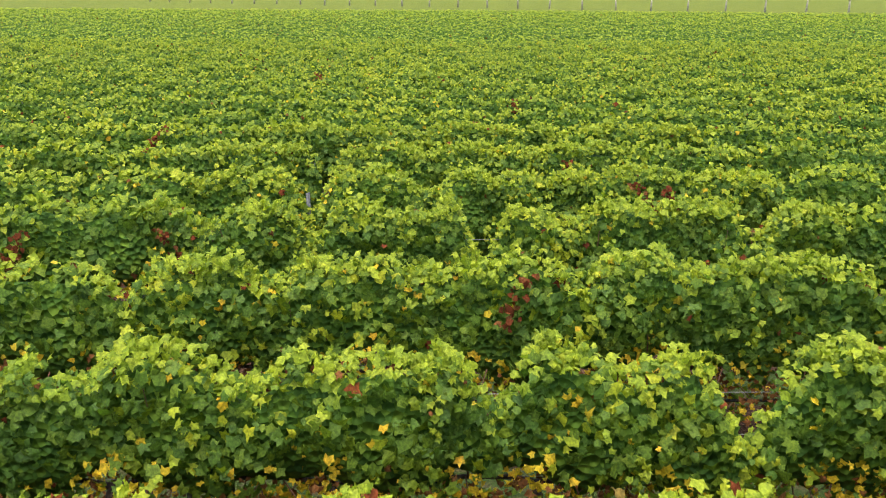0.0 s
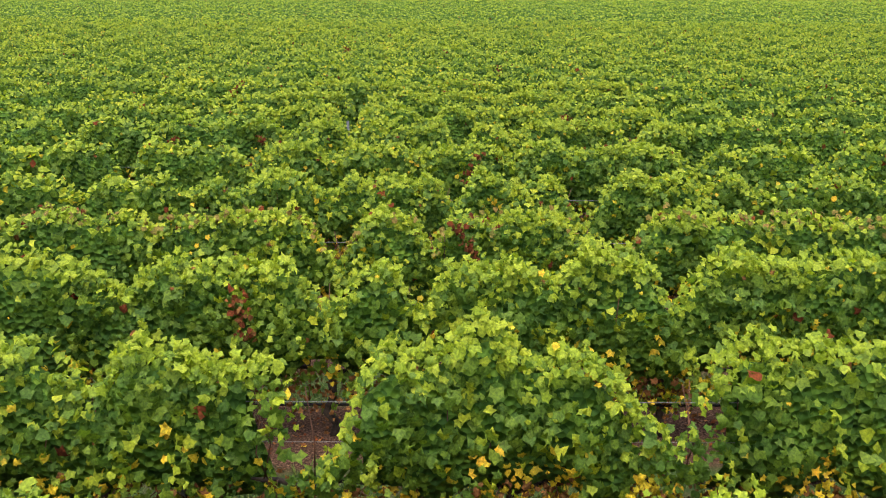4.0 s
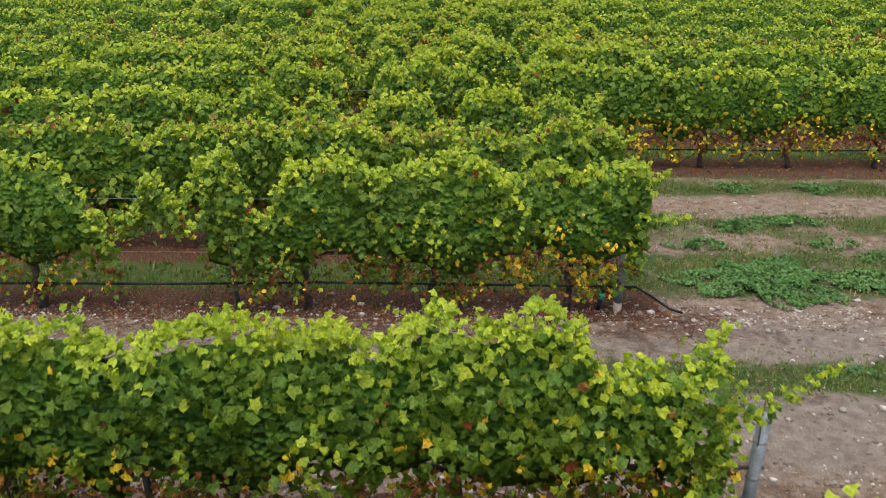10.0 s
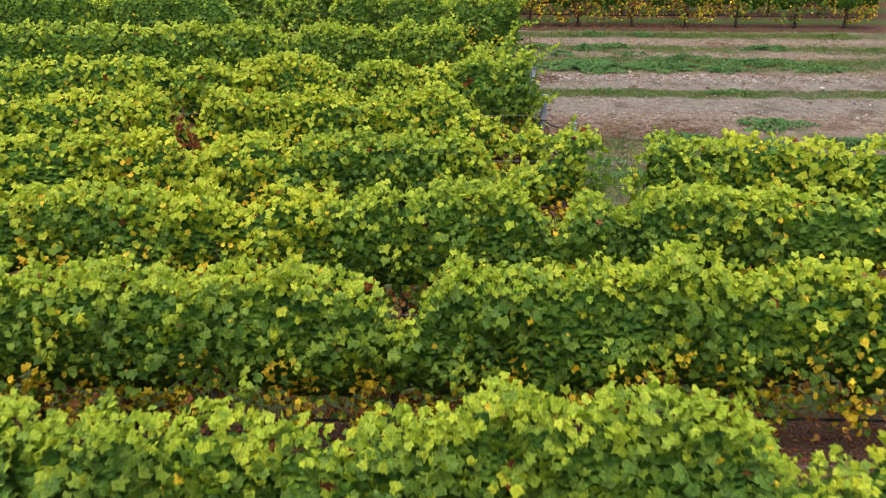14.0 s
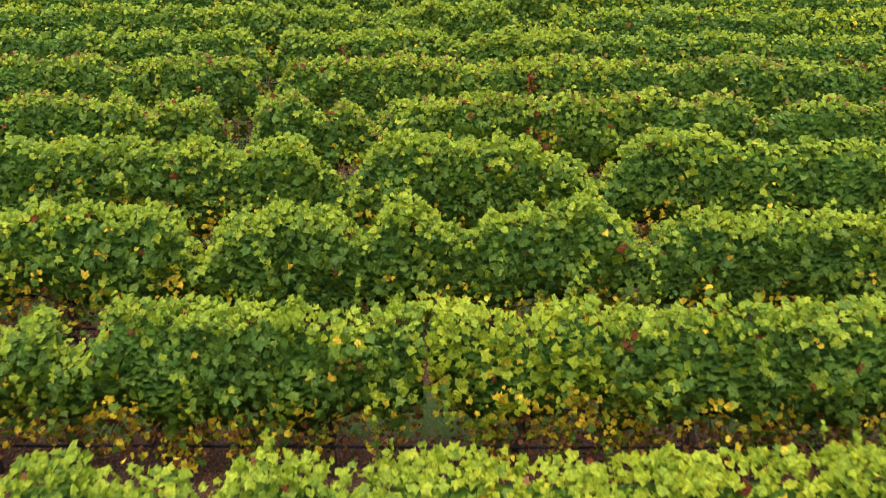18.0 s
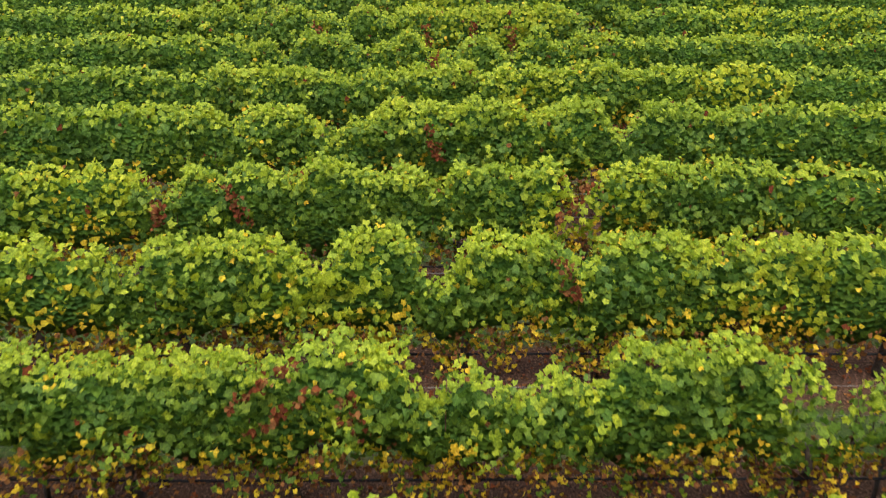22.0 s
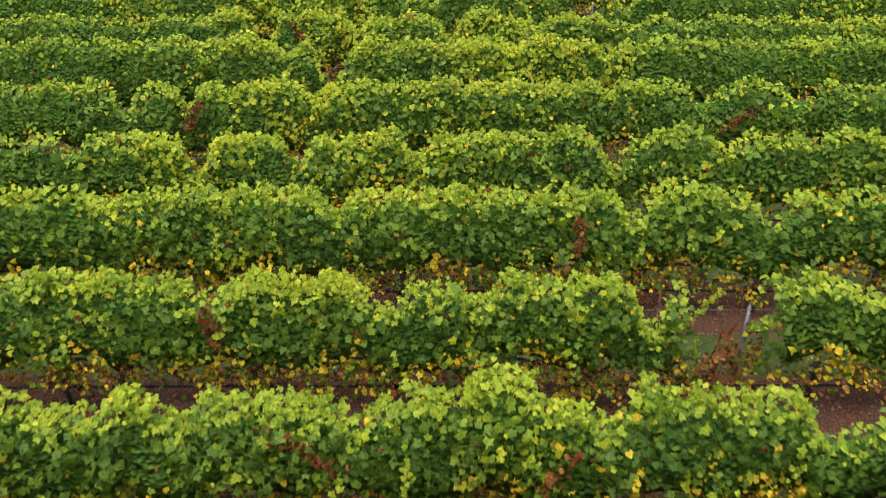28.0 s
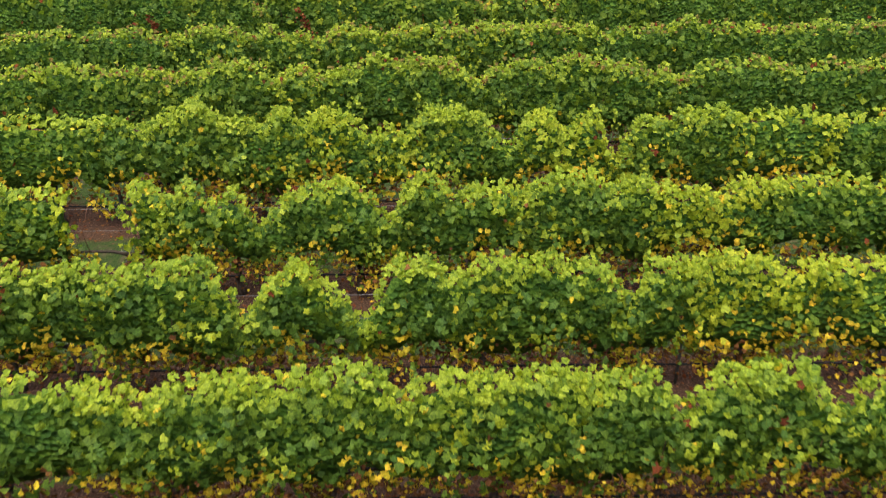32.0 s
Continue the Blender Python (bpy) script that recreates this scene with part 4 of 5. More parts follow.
        tagged(ob, "long trellised row of leafy green grapevines turning yellow", "vine row", "vine rows", "stuff")


ROW_SPAN = {}
for n_ in range(25):
    yy = row_y("A", n_)
    reach = 0.53 * (yy + 14) + 3 if n_ < 12 else 0.53 * (yy + 8) + 3
    ROW_SPAN[("A", n_)] = (-max(reach, 9), 3.3 if n_ < 3 else max(reach, 9) + 1)
for n_ in range(40):
    right = 3.3 if n_ < 3 else 15.0
    ROW_SPAN[("B", n_)] = (-11.5 if n_ < 14 else -9.5, right)
for (b_, n_), (xa, xb) in ROW_SPAN.items():
    build_row(b_, n_, xa, xb, (-2.0, 4.2) if b_ == "A" else (-1.5, 5.5), b_ == "B" or n_ < 12)


def far_rows():
    """Rows far up the field, as one mass of leaf clumps each fourteen rows."""
    rng = np.random.default_rng(77)
    for start, dense, big in ((25, 50, 0.095), (39, 38, 0.125)):
        P, N, S, K, cores = [], [], [], [], []
        for n in range(start, start + 14):
            y = row_y("A", n)
            w = 0.53 * (y + 5) + 5
            # the field's edge runs aslant, nearer towards +x
            east = min(w, (112.0 - y) / 0.16)
            if east < -w + 4:
                continue
            cnt = int((w + east) * dense)
            x = rng.uniform(-w, east, cnt)
            ph = rng.uniform(0, 6.28, 3)
            top = 1.78 + 0.03 * np.sin(3.8 * x + ph[0]) + 0.03 * np.sin(1.3 * x + ph[1]) + 0.03 * np.sin(9 * x + ph[2])
            up = rng.random(cnt) < 0.45
            z = np.where(up, top + rng.normal(0, 0.035, cnt), 0.6 + (top - 0.6) * rng.random(cnt))
            yy = np.where(up, rng.uniform(-0.28, 0.28, cnt), np.where(rng.random(cnt) < 0.7, -0.27, 0.27) + rng.normal(0, 0.04, cnt))
            P.append(np.stack([x, y + yy, z], 1))
            N.append(np.stack([rng.normal(0, 0.2, cnt), np.where(up, -0.3, np.sign(yy) * 0.95) + rng.normal(0, 0.2, cnt), np.where(up, 0.95, 0.25) + rng.normal(0, 0.2, cnt)], 1))
            S.append(big * rng.uniform(0.75, 1.3, cnt))
            q = rng.random(cnt)
            # solid core of the row, in the shade-dark colour of inner leaves
            gx = np.arange(-w, east, 0.8)
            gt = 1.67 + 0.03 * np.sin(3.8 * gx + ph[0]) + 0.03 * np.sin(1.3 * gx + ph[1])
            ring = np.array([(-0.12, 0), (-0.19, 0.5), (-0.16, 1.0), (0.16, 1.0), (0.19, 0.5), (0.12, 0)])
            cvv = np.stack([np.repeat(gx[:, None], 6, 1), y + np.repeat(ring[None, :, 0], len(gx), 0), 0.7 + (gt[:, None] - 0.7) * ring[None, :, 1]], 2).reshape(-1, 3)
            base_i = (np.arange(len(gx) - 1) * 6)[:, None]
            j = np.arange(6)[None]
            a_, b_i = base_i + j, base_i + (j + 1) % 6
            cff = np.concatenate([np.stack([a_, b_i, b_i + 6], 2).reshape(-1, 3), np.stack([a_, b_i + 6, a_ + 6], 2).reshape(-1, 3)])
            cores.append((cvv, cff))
            # young leaves mostly on top, with the brightness of the crest painted in
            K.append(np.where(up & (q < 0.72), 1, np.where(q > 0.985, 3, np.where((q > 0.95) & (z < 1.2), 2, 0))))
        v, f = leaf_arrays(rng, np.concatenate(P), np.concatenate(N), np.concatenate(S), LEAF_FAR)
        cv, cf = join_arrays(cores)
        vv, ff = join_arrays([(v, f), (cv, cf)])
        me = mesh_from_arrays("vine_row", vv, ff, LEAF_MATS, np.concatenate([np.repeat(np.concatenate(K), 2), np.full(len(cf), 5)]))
        tagged(new("vine_row", me), "distant rows of green grapevines up the field", "vine row", "vine rows", "stuff")


far_rows()


# ---------------------------------------------------------------- posts, wires and hoses


def box_arrays(x0, x1, y0, y1, z0, z1):
    v = np.array([(x, y, z) for x in (x0, x1) for y in (y0, y1) for z in (z0, z1)], dtype=float)
    f = [(0, 1, 3), (0, 3, 2), (4, 6, 7), (4, 7, 5), (0, 4, 5), (0, 5, 1), (2, 3, 7), (2, 7, 6), (0, 2, 6), (0, 6, 4), (1, 5, 7), (1, 7, 3)]
    return v, np.array(f)


def line_post_mesh(height):
    """A pressed steel post: a web with two folded flanges and a row of wire hooks."""
    items = [box_arrays(-0.022, 0.022, -0.002, 0.002, -0.05, height), box_arrays(-0.026, -0.022, -0.016, 0.016, -0.05, height), box_arrays(0.022, 0.026, -0.016, 0.016, -0.05, height)]
    v, f = join_arrays(items)
    hooks = [box_arrays(s * 0.027 - 0.004, s * 0.027 + 0.004, -0.02, 0.0, z, z + 0.012) for s in (-1, 1) for z in np.arange(0.75, height - 0.05, 0.2)]
    return mesh_from_arrays("post", v, f, [M_STEEL]), mesh_from_arrays("hook", *join_arrays(hooks), [M_STEEL])


LINE_POST = line_post_mesh(1.55)


def line_post(x, y, rng):
    ob = new("trellis_post")
    ob.matrix_basis = pose(x, y, 0, rng.normal(0, 0.8), rng.normal(-2.0, 2.0), rng.normal(62, 10))
    tagged(ob, "thin galvanised steel trellis post among the vines", "post", "line posts")
    part("post", LINE_POST[0], ob)
    tagged(part("hook_strip", LINE_POST[1], ob), kind="stuff")


def ring_mesh(name, r, z0, z1, mat, sides=14):
    return mesh_from_arrays(name, *tube_arrays([(0, 0, z0), (0, 0, (z0 + z1) / 2), (0, 0, z1)], [r, r, r], sides), [mat], smooth=False)


def end_post(x, y, height, lean, footing):
    ob = new("end_post")
    ob.matrix_basis = pose(x, y, 0, 0, lean, 0)
    tagged(ob, "thick grey steel end post with a wire stay", "post", "end posts")
    part("post", ring_mesh("post", 0.05, -0.1, height, M_ENDPOST, 16), ob)
    part("cap", ring_mesh("cap", 0.056, height - 0.03, height + 0.012, M_ENDPOST, 16), ob)
    for z in (height * 0.55, height * 0.82):
        part("band", ring_mesh("band", 0.053, z, z + 0.012, M_WIRE, 16), ob)
    if footing:
        part("footing", ring_mesh("footing", 0.053, -0.1, 0.12, M_CONCRETE, 16), ob)
    stay = tube_arrays([(0.05, 0, height * 0.62), (0.35, -0.02, height * 0.3), (0.72, -0.05, 0.0)], 0.004, 4)
    part("wire_stay", mesh_from_arrays("wire_stay", *stay, [M_WIRE]), ob)


def build_trellis():
    rng = np.random.default_rng(5)
    for (b, n), (xa, xb) in ROW_SPAN.items():
        if b == "A" and n > 14:
            continue
        y = row_y(b, n)
        phase = -1.8 if b == "A" else -1.45
        x = phase + 8.25 * math.ceil((xa - phase) / 8.25)
        while x < xb - 0.4:
            line_post(x + rng.normal(0, 0.05), y + (-0.05 if (b, n) == ("A", 0) else 0.04), rng)
            x += 8.25
        if b == "A" and n > 8:
            continue
        end = xb if xb > 4 else xb - 0.1
        k = int((end - xa) / 1.65)
        xs = np.linspace(xa, end, k)
        hose_z = 0.36 + rng.normal(0, 0.012, k)
        pts = [(px, y - 0.03, pz) for px, pz in zip(xs, hose_z)]
        if xb < 4:
            pts += [(xb + 0.1, y - 0.04, 0.22), (xb + 0.35, y - 0.06, 0.05), (xb + 0.5, y - 0.1, 0.02)]
        hose = new("drip_hose", mesh_from_arrays("drip_hose", *tube_arrays(pts, 0.015, 6), [M_HOSE], smooth=True))
        tagged(hose, "black irrigation hose strung low along the vines", "hose", "drip hoses")
        wires = new("trellis_wires")
        wires.matrix_basis = pose(xa, y, 0)
        tagged(wires, "thin steel wires stretched between trellis posts", "wire", "trellis wires")
        for z in (0.76, 1.1, 1.45):
            w = tube_arrays([(0, 0.03, z), ((end - xa) / 2, 0.03, z - 0.01), (end - xa, 0.03, z)], 0.003, 4)
            part("wire", mesh_from_arrays("wire", *w, [M_WIRE]), wires)
    for x, y, h, lean, foot in ((3.0, 0.0, 1.45, 1.5, True), (3.0, row_y("A", 1), 1.4, 0, True), (3.0, row_y("A", 2), 1.4, 1, True),
                                (3.2, row_y("B", 0), 1.22, 2, False), (3.18, row_y("B", 1) + 0.05, 1.2, 4, False), (3.42, row_y("B", 2), 1.34, 1.5, False)):
        end_post(x, y, h, lean, foot)


build_trellis()


def flush_valve(x, y, s=1.0):
    ob = new("hose_valve")
    ob.matrix_basis = pose(x, y, 0, 4, 8, 0)
    tagged(ob, "small black hose valve with a bright green collar", "valve", "hose valves")
    part("stub", ring_mesh("stub", 0.03 * s, -0.02, 0.16 * s, M_HOSE), ob)
    part("collar", ring_mesh("collar", 0.042 * s, 0.16 * s, 0.25 * s, M_GREENCAP), ob, label="green plastic collar")
    part("cap", ring_mesh("cap", 0.034 * s, 0.25 * s, 0.31 * s, M_HOSE), ob)


flush_valve(2.76, 0.02)
flush_valve(2.95, row_y("B", 1) - 0.05, 0.9)


def vine_guard(x, y, h):
    ob = new("vine_guard", ring_mesh("vine_guard", 0.05, 0.0, h, M_GREENCAP))
    ob.matrix_basis = pose(x, y, 0, 2, 2, 0)
    tagged(ob, "dark green plastic sleeve round a young vine", "vine guard")


vine_guard(4.22, row_y("B", 24) - 0.05, 0.5)

# ---------------------------------------------------------------- ground cover and litter


def scatter_stones():
    rng = np.random.default_rng(11)
    ico = bmesh.new()
    bmesh.ops.create_icosphere(ico, subdivisions=1, radius=1.0)
    v0 = np.array([v.co[:] for v in ico.verts])
    f0 = np.array([[q.index for q in f.verts] for f in ico.faces])
    ico.free()

    def stone(x, y, r):
        s = v0 * rng.uniform(0.75, 1.2, (len(v0), 1)) * np.array([rng.uniform(0.8, 1.3), rng.uniform(0.7, 1.1), rng.uniform(0.5, 0.8)]) * r
        a = rng.uniform(0, 6.28)
        rot = np.array([[math.cos(a), -math.sin(a), 0], [math.sin(a), math.cos(a), 0], [0, 0, 1]])
        return s @ rot.T + np.array([x, y, r * 0.3]), f0

    items = []
    for _ in range(5600):
        q = rng.random()
        if q < 0.5:
            x, y = rng.uniform(-9, 14), -0.22 + rng.normal(0, 0.2)
        elif q < 0.7:
            x, y = rng.uniform(-9, 14), -3.6 + rng.normal(0, 0.3)
        elif q < 0.85:
            x, y = rng.uniform(3.4, 14), rng.uniform(-9, 5.5)
        else:
            x, y = rng.uniform(-9, 14), rng.uniform(-3.8, 0)
        items.append(stone(x, y, rng.gamma(1.3, 0.006) + 0.006))
    me = mesh_from_arrays("gravel", *join_arrays(items), [M_STONE], smooth=True)
    tagged(new("gravel", me), "pale river pebbles scattered along the dirt track", "pebbles", kind="stuff")
    octa = np.array([(1, 0, 0), (0, 1, 0), (-1, 0, 0), (0, -1, 0), (0, 0, 1.0), (0, 0, -1)])
    of = np.array([(0, 1, 4), (1, 2, 4), (2, 3, 4), (3, 0, 4), (1, 0, 5), (2, 1, 5), (3, 2, 5), (0, 3, 5)])
    cnt = 15000
    q = rng.random(cnt)
    cx = np.where(q < 0.5, rng.uniform(3.4, 13, cnt), rng.uniform(-8, 13, cnt))
    cy = np.where(q < 0.5, rng.uniform(-9.6, 5.4, cnt), np.where(q < 0.72, -0.25 + rng.normal(0, 0.3, cnt), np.where(q < 0.85, -3.7 + rng.normal(0, 0.25, cnt), rng.uniform(-3.8, -0.2, cnt))))
    r = rng.gamma(1.5, 0.0065, cnt) + 0.005
    cv = octa[None] * r[:, None, None] * rng.uniform(0.55, 1.35, (cnt, 6, 1)) * np.array([1.1, 1.0, 0.7])
    cv = cv + np.stack([cx, cy, r * 0.2], 1)[:, None]
    cf = (of[None] + (np.arange(cnt) * 6)[:, None, None]).reshape(-1, 3)
    tagged(new("soil_clods", mesh_from_arrays("soil_clods", cv.reshape(-1, 3), cf, [M_CLOD])), "small brown clods of soil over track and headland", "soil clods", kind="stuff")
    for x, y, r in ((3.41, -0.08, 0.075), (3.27, 0.12, 0.05), (4.35, -0.12, 0.06), (4.2, 0.02, 0.065), (5.74, 4.12, 0.05), (3.05, -0.35, 0.045), (-0.66, -0.41, 0.045), (2.2, -0.2, 0.05),
                    (3.3, -0.3, 0.04), (8.2, 3.0, 0.06), (8.5, 3.1, 0.07), (4.3, -3.5, 0.05), (5.1, -3.3, 0.05)):
        v, f = stone(0, 0, r * 0.78)
        ob = new("stone", mesh_from_arrays("stone", v, f, [M_STONE], smooth=True))
        ob.matrix_basis = pose(x, y, 0)
        tagged(ob, "rounded pale river stone lying on the soil", "stone", "river stones")


scatter_stones()


def in_rows_area(x, y):
    """True where the ground lies between vines, not on the track or the headland."""
    lane = (y > -3.9) & (y < -0.2)
    head = (x > 3.6) & (y > -9.8) & (y < 5.5)
    return ~(lane | head)


def blade_tufts(rng, x, y, blades, height, width):
    """Tufts of narrow grass blades, one triangle each blade and a bent tip."""
    n = len(x) * blades
    bx = np.repeat(x, blades) + rng.normal(0, 0.035, n)
    by = np.repeat(y, blades) + rng.normal(0, 0.035, n)
    h = np.repeat(height, blades) * rng.uniform(0.5, 1.2, n)
    a = rng.uniform(0, 6.28, n)
    lean = rng.uniform(0.1, 0.8, n) * h
    dx, dy = np.cos(a), np.sin(a)
    w = width * rng.uniform(0.6, 1.3, n)
    base = np.stack([bx, by, np.full(n, -0.005)], 1)
    across = np.stack([-dy, dx, np.zeros(n)], 1) * w[:, None]
    midp = base + np.stack([dx * lean * 0.4, dy * lean * 0.4, h * 0.65], 1)
    tip = base + np.stack([dx * lean, dy * lean, h], 1)
    v = np.stack([base - across, base + across, midp - across * 0.6, midp + across * 0.6, tip], 1).reshape(-1, 3)
    k = np.arange(n)[:, None, None] * 5
    f = (np.array([(0, 1, 3), (0, 3, 2), (2, 3, 4)])[None] + k).reshape(-1, 3)
    return v, f


def build_grass():
    rng = np.random.default_rng(21)
    # between the rows
    cnt = 6500
    nrow = rng.integers(0, 38, cnt)
    x = rng.uniform(-5, 9, cnt)
    y = B_FRONT - ROW_GAP * (nrow + 0.5) + rng.normal(0, 0.26, cnt)
    na = 5200
    x = np.concatenate([x, rng.uniform(-8, 10, na)])
    y = np.concatenate([y, ROW_GAP * (np.minimum(rng.integers(0, 8, na), rng.integers(0, 8, na)) + 0.5) + rng.normal(-0.15, 0.3, na)])
    ok = in_rows_area(x, y)
    v, f = blade_tufts(rng, x[ok], y[ok], 4, rng.uniform(0.05, 0.13, ok.sum()), 0.009)
    tagged(new("grass", mesh_from_arrays("grass", v, f, [M_GRASS])), "short green grass between the vine rows", "grass", kind="stuff")
    # headland strips
    xs, ys, hs = [], [], []
    for y0, s, c, h in ((-1.65, 0.2, 5200, 0.06), (4.95, 0.22, 3600, 0.07), (3.1, 0.3, 2800, 0.07), (1.3, 0.45, 3600, 0.07), (-5.9, 0.55, 6000, 0.06), (-7.6, 0.5, 4200, 0.07), (-9.3, 0.35, 1600, 0.08)):
        xs.append(rng.uniform(3.4, 14, c) if y0 != -1.65 else rng.uniform(-6, 14, c))
        ys.append(y0 + rng.normal(0, s, c))
        hs.append(rng.uniform(0.4, 1.2, c) * h)
    x, y, h = np.concatenate(xs), np.concatenate(ys), np.concatenate(hs)
    patch = np.sin(x * 1.7 + 2 * np.sin(y * 2.1)) + np.sin(x * 0.6 + y * 1.4 + 1.0) + rng.normal(0, 0.5, len(x))
    ok = patch > -0.5
    v, f = blade_tufts(rng, x[ok], y[ok], 5, h[ok], 0.006)
    tagged(new("headland_grass", mesh_from_arrays("headland_grass", v, f, [M_GRASS])), "patchy green grass strips along the dirt track", "grass", kind="stuff")

    # dry straw-coloured tufts on bare soil
    cnt = 5200
    x, y = rng.uniform(3.5, 14, cnt), rng.uniform(-9.8, 5.2, cnt)
    patch = np.sin(x * 1.1 + 3 * np.sin(y * 1.3)) + np.sin(x * 2.3 - y * 1.9) + rng.normal(0, 0.4, cnt)
    ok = (patch > 0.1) & ~((y > -3.3) & (y < -2.1)) & ~((y > -1.2) & (y < 0.1))
    v, f = blade_tufts(rng, x[ok], y[ok], 5, rng.uniform(0.03, 0.08, ok.sum()), 0.005)
    tagged(new("dry_grass", mesh_from_arrays("dry_grass", v, f, [M_STRAW])), "pale dry grass tufts on the bare headland", "dry grass", kind="stuff")


build_grass()


def clover_patch(cx, cy, rx, ry, count, seed):
    """A low carpet of small round weed leaves with an uneven edge."""
    rng = np.random.default_rng(seed)
    count = int(count * 1.5)
    a = rng.uniform(0, 6.28, count)
    r = np.sqrt(rng.random(count)) * (0.75 + 0.2 * np.sin(3 * a + seed) + 0.15 * np.sin(7 * a))
    x, y = cx + rx * r * np.cos(a), cy + ry * r * np.sin(a)
    hump = 0.13 * np.clip(1 - r, 0, 1) + 0.03
    hole = np.sin(7.3 * x + seed) * np.sin(9.1 * y) + 0.6 * np.sin(17.0 * x + 2.0 * y) * np.sin(15.0 * y + seed)
    ok = (hole > -0.45) | (rng.random(count) < 0.15)
    x, y, hump, count = x[ok], y[ok], hump[ok], int(ok.sum())
    z = hump * (0.4 + 0.6 * rng.random(count)) + 0.03 * np.sin(9 * x) * np.sin(8 * y)
    pos = np.stack([x, y, np.clip(z, 0.015, 1)], 1)
    nn = np.stack([rng.normal(0, 0.6, count), -0.15 + rng.normal(0, 0.6, count), 0.8 + rng.normal(0, 0.2, count)], 1)
    v, f = leaf_arrays(rng, pos, nn, rng.uniform(0.022, 0.05, count), LEAF_MID)
    ob = new("weed_patch", mesh_from_arrays("weed_patch", v, f, [M_CLOVER]))
    tagged(ob, "low carpet of bluish green weeds on bare soil", "weeds", "weed patches", "stuff")


for i, (cx, cy, rx, ry, c) in enumerate(((5.1, 0.85, 1.3, 0.95, 5200), (6.9, 0.85, 1.5, 0.65, 3000), (8.6, 0.55, 0.8, 0.35, 900), (5.4, 2.95, 0.45, 0.3, 500), (6.2, 3.2, 0.8, 0.3, 700), (4.1, 3.1, 0.5, 0.3, 350),
                                         (10.5, 3.1, 0.9, 0.35, 600), (5.9, 4.9, 0.5, 0.25, 400), (7.4, 4.9, 0.5, 0.3, 450), (8.2, -4.2, 1.0, 0.55, 1200), (6.2, -5.3, 1.2, 0.6, 1700), (7.6, -5.6, 0.9, 0.5, 900),
                                         (4.2, -5.2, 0.45, 0.3, 350), (6.0, -7.6, 1.3, 0.6, 1300), (4.7, -7.3, 0.5, 0.4, 400), (9.5, -5.4, 1.0, 0.5, 800), (3.5, 4.2, 0.4, 0.3, 250), (9.8, 1.3, 1.8, 0.5, 1500), (7.8, 1.75, 1.2, 0.35, 800), (4.6, 2.15, 0.7, 0.22, 350), (6.6, 2.2, 0.6, 0.2, 250), (11.0, 0.6, 1.2, 0.4, 700), (5.2, -1.6, 0.5, 0.15, 120), (8.0, -1.7, 0.7, 0.15, 150), (4.4, -6.6, 0.5, 0.3, 250), (-1.6, 1.05, 0.8, 0.25, 350), (-3.0, -5.2, 0.7, 0.3, 250))):
    clover_patch(cx, cy, rx, ry, c, 300 + i)


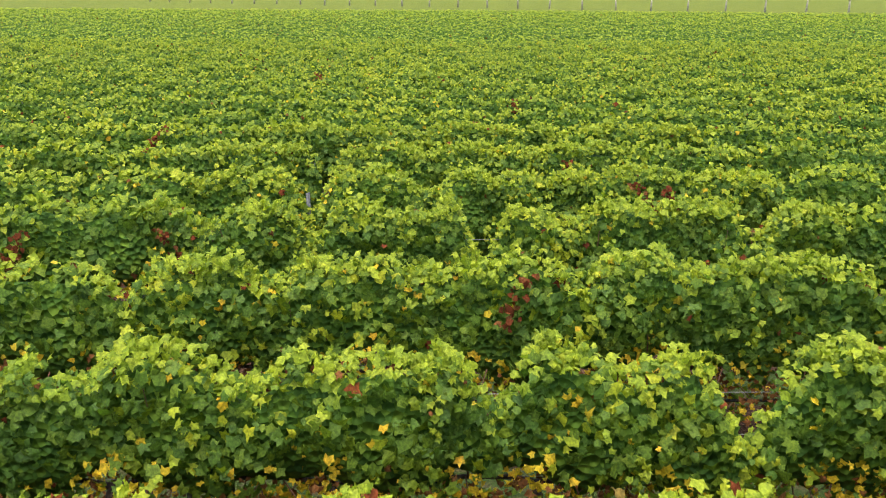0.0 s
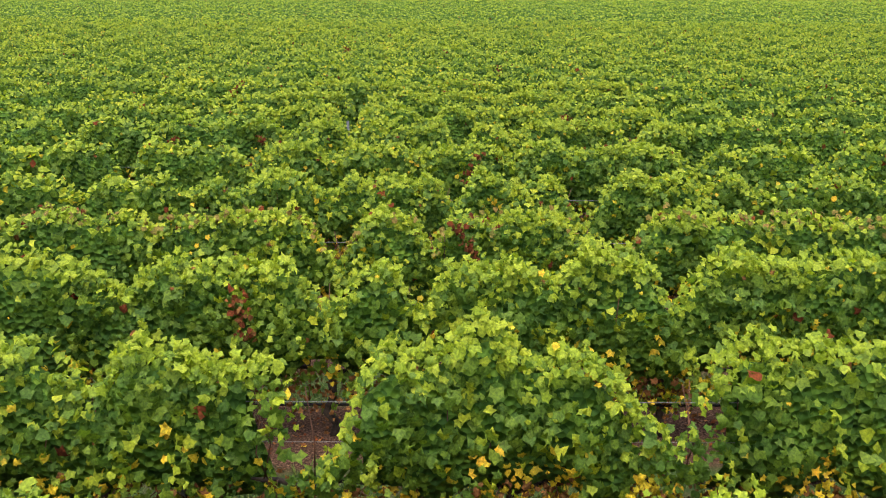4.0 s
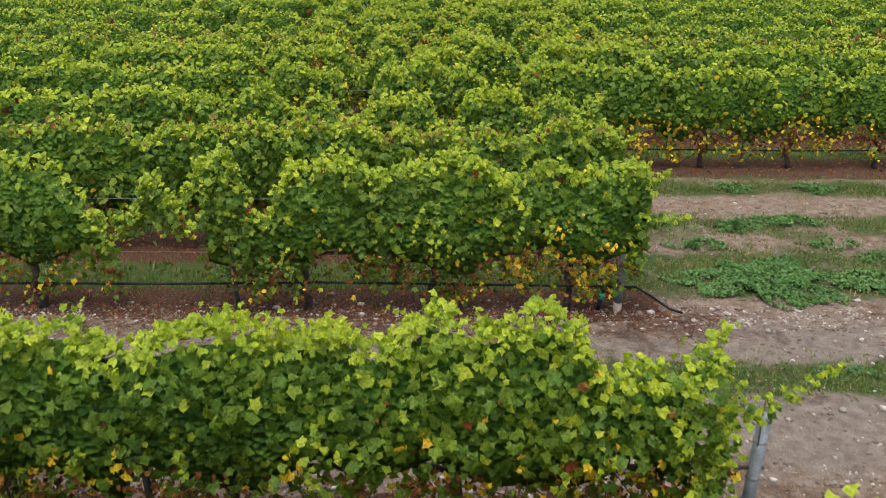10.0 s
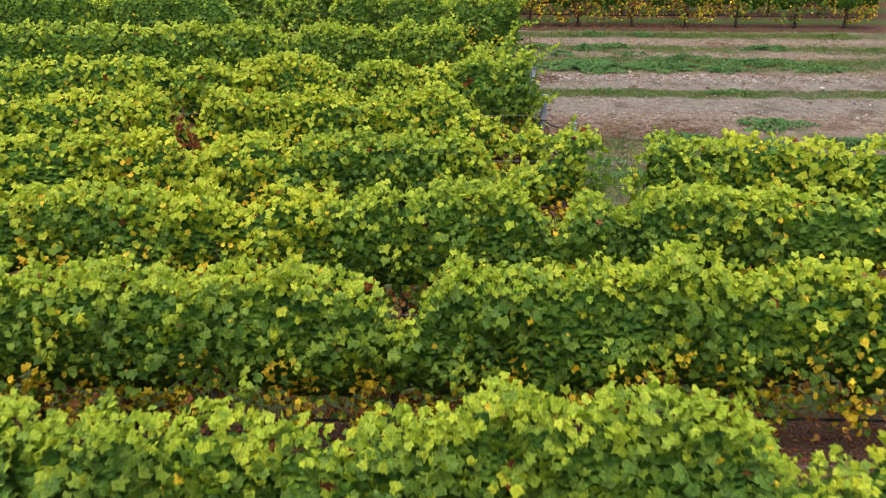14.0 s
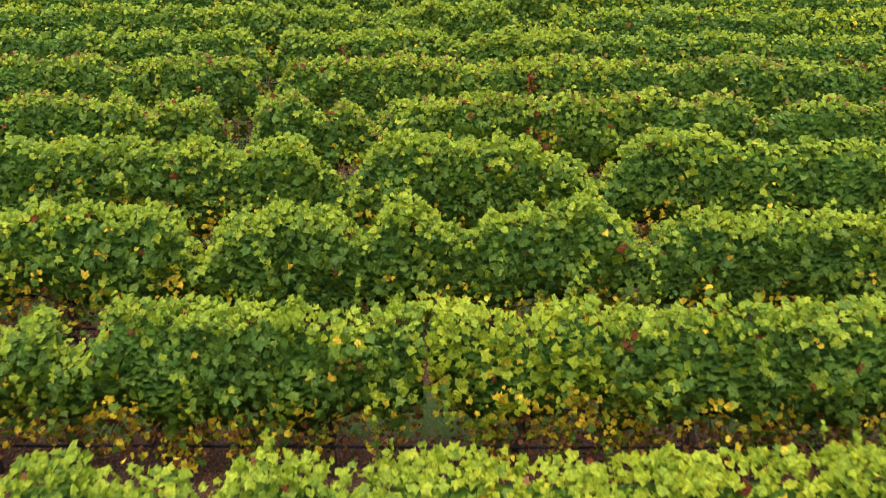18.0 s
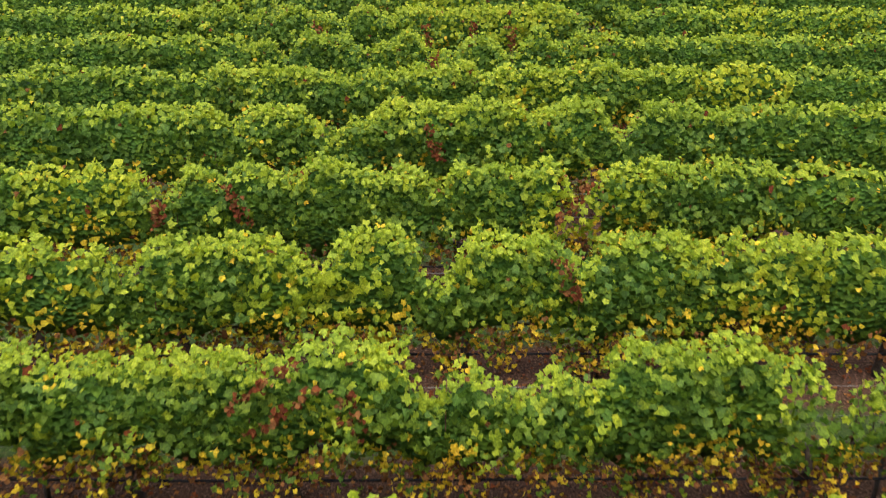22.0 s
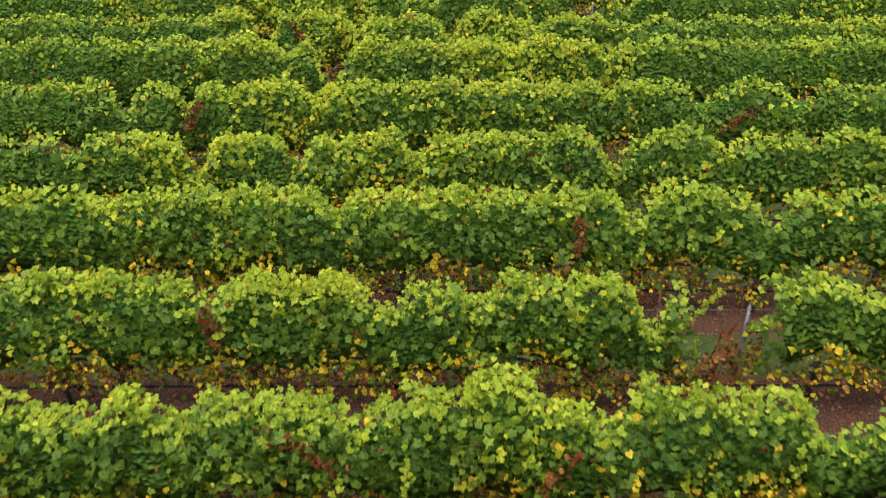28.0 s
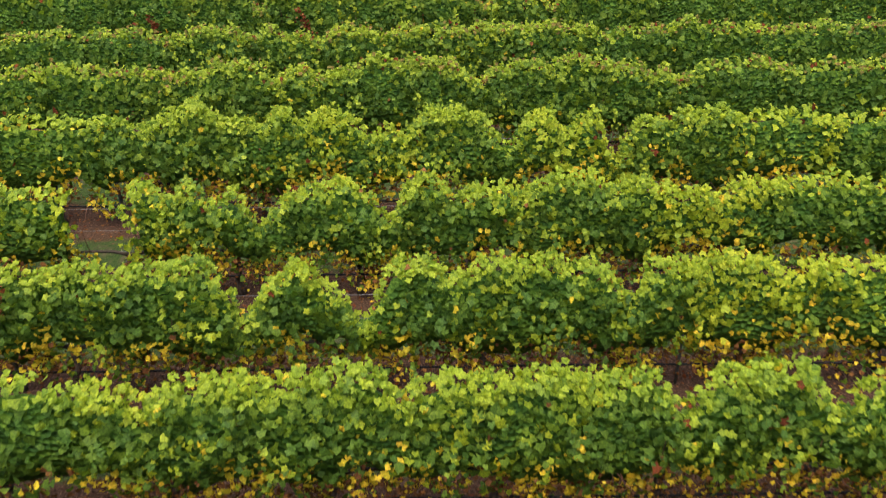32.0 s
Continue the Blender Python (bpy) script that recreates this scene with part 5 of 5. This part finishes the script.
def litter():
    rng = np.random.default_rng(31)
    cnt = 52000
    nrow = rng.integers(0, 39, cnt)
    x = rng.uniform(-5, 9, cnt)
    y = B_FRONT - ROW_GAP * nrow + rng.normal(0, 0.33, cnt)
    na = 6000
    ka = rng.integers(0, 5, na)
    x = np.concatenate([x, rng.uniform(-7, 10, na)])
    y = np.concatenate([y, ROW_GAP * ka + rng.normal(-0.05, 0.3, na)])
    ok = ~((x > 3.7) & (y > -9.6) & (y < 5.3))
    x, y = x[ok], y[ok]
    n = len(x)
    pos = np.stack([x, y, rng.uniform(0.008, 0.03, n)], 1)
    nn = np.stack([rng.normal(0, 0.3, n), rng.normal(0, 0.3, n), np.ones(n)], 1)
    v, f = leaf_arrays(rng, pos, nn, rng.uniform(0.025, 0.065, n), LEAF_FAR)
    v[:, 2] = np.maximum(v[:, 2], 0.004)
    kind = np.where(rng.random(n) < 0.025, 0, np.where(rng.random(n) < 0.45, 2, 1))
    tagged(new("fallen_leaves", mesh_from_arrays("fallen_leaves", v, f, [M_YELLOW, M_DRY, M_RED], np.repeat(kind, 2))), "dry brown and yellow leaves fallen under the vines", "fallen leaves", kind="stuff")
    items = []
    for _ in range(2600):
        q = rng.random()
        if q < 0.35:
            px, py = rng.uniform(-4, 4.2), -0.42 + rng.normal(0, 0.26)
        elif q < 0.58:
            px, py = rng.uniform(3.4, 7.2), -4.75 + rng.normal(0, 0.4)
        else:
            px, py = rng.uniform(-6, 9), B_FRONT - ROW_GAP * rng.integers(0, 38) + rng.normal(0, 0.3)
            if px > 3.7 and py > -9.8:
                continue
        a, ln = rng.normal(0, 0.9), rng.uniform(0.08, 0.42)
        dx, dy = math.cos(a) * ln, math.sin(a) * ln
        items.append(tube_arrays([(px, py, 0.01), (px + dx * 0.5, py + dy * 0.5, rng.uniform(0.01, 0.05)), (px + dx, py + dy + rng.normal(0, 0.05), 0.012)], [0.0045, 0.004, 0.0025], 3))
    tagged(new("pruned_twigs", mesh_from_arrays("pruned_twigs", *join_arrays(items), [M_CANE])), "reddish brown pruned vine twigs lying on soil", "twigs", kind="stuff")


litter()

# ---------------------------------------------------------------- far tree line and hills


def bare_tree(x, y, seed):
    rng = np.random.default_rng(seed)
    tree = new("young_tree")
    tree.matrix_basis = pose(x, y, 0)
    tagged(tree, "leafless grey young tree in a row beyond the vines", "tree", "far tree row")
    lean = rng.normal(0, 0.06, 2)
    part("trunk", mesh_from_arrays("trunk", *tube_arrays([(0, 0, -0.1), (lean[0], lean[1], 1.3), (2 * lean[0], 2 * lean[1], 2.4)], [0.2, 0.16, 0.13], 7), [M_TREEBARK], smooth=True), tree)
    limbs = []
    for i in range(7):
        a = i * 0.9 + rng.uniform(-0.3, 0.3)
        r = rng.uniform(0.7, 1.3)
        h = rng.uniform(1.8, 2.4)
        limbs.append(tube_arrays([(2 * lean[0], 2 * lean[1], h), (0.5 * r * math.cos(a), 0.5 * r * math.sin(a), h + 1.0), (r * math.cos(a), r * math.sin(a), h + 2.6)], [0.08, 0.05, 0.015], 5))
        limbs.append(tube_arrays([(0.5 * r * math.cos(a), 0.5 * r * math.sin(a), h + 1.0), (1.1 * r * math.cos(a + 0.5), 1.1 * r * math.sin(a + 0.5), h + 1.9)], [0.04, 0.012], 4))
    part("limbs", mesh_from_arrays("limb", *join_arrays(limbs), [M_TREEBARK]), tree)


for i in range(26):
    s = i - 12
    bare_tree(6.0 * s + 2.0, 205.0 - 4.1 * s * 0.85, 500 + i)
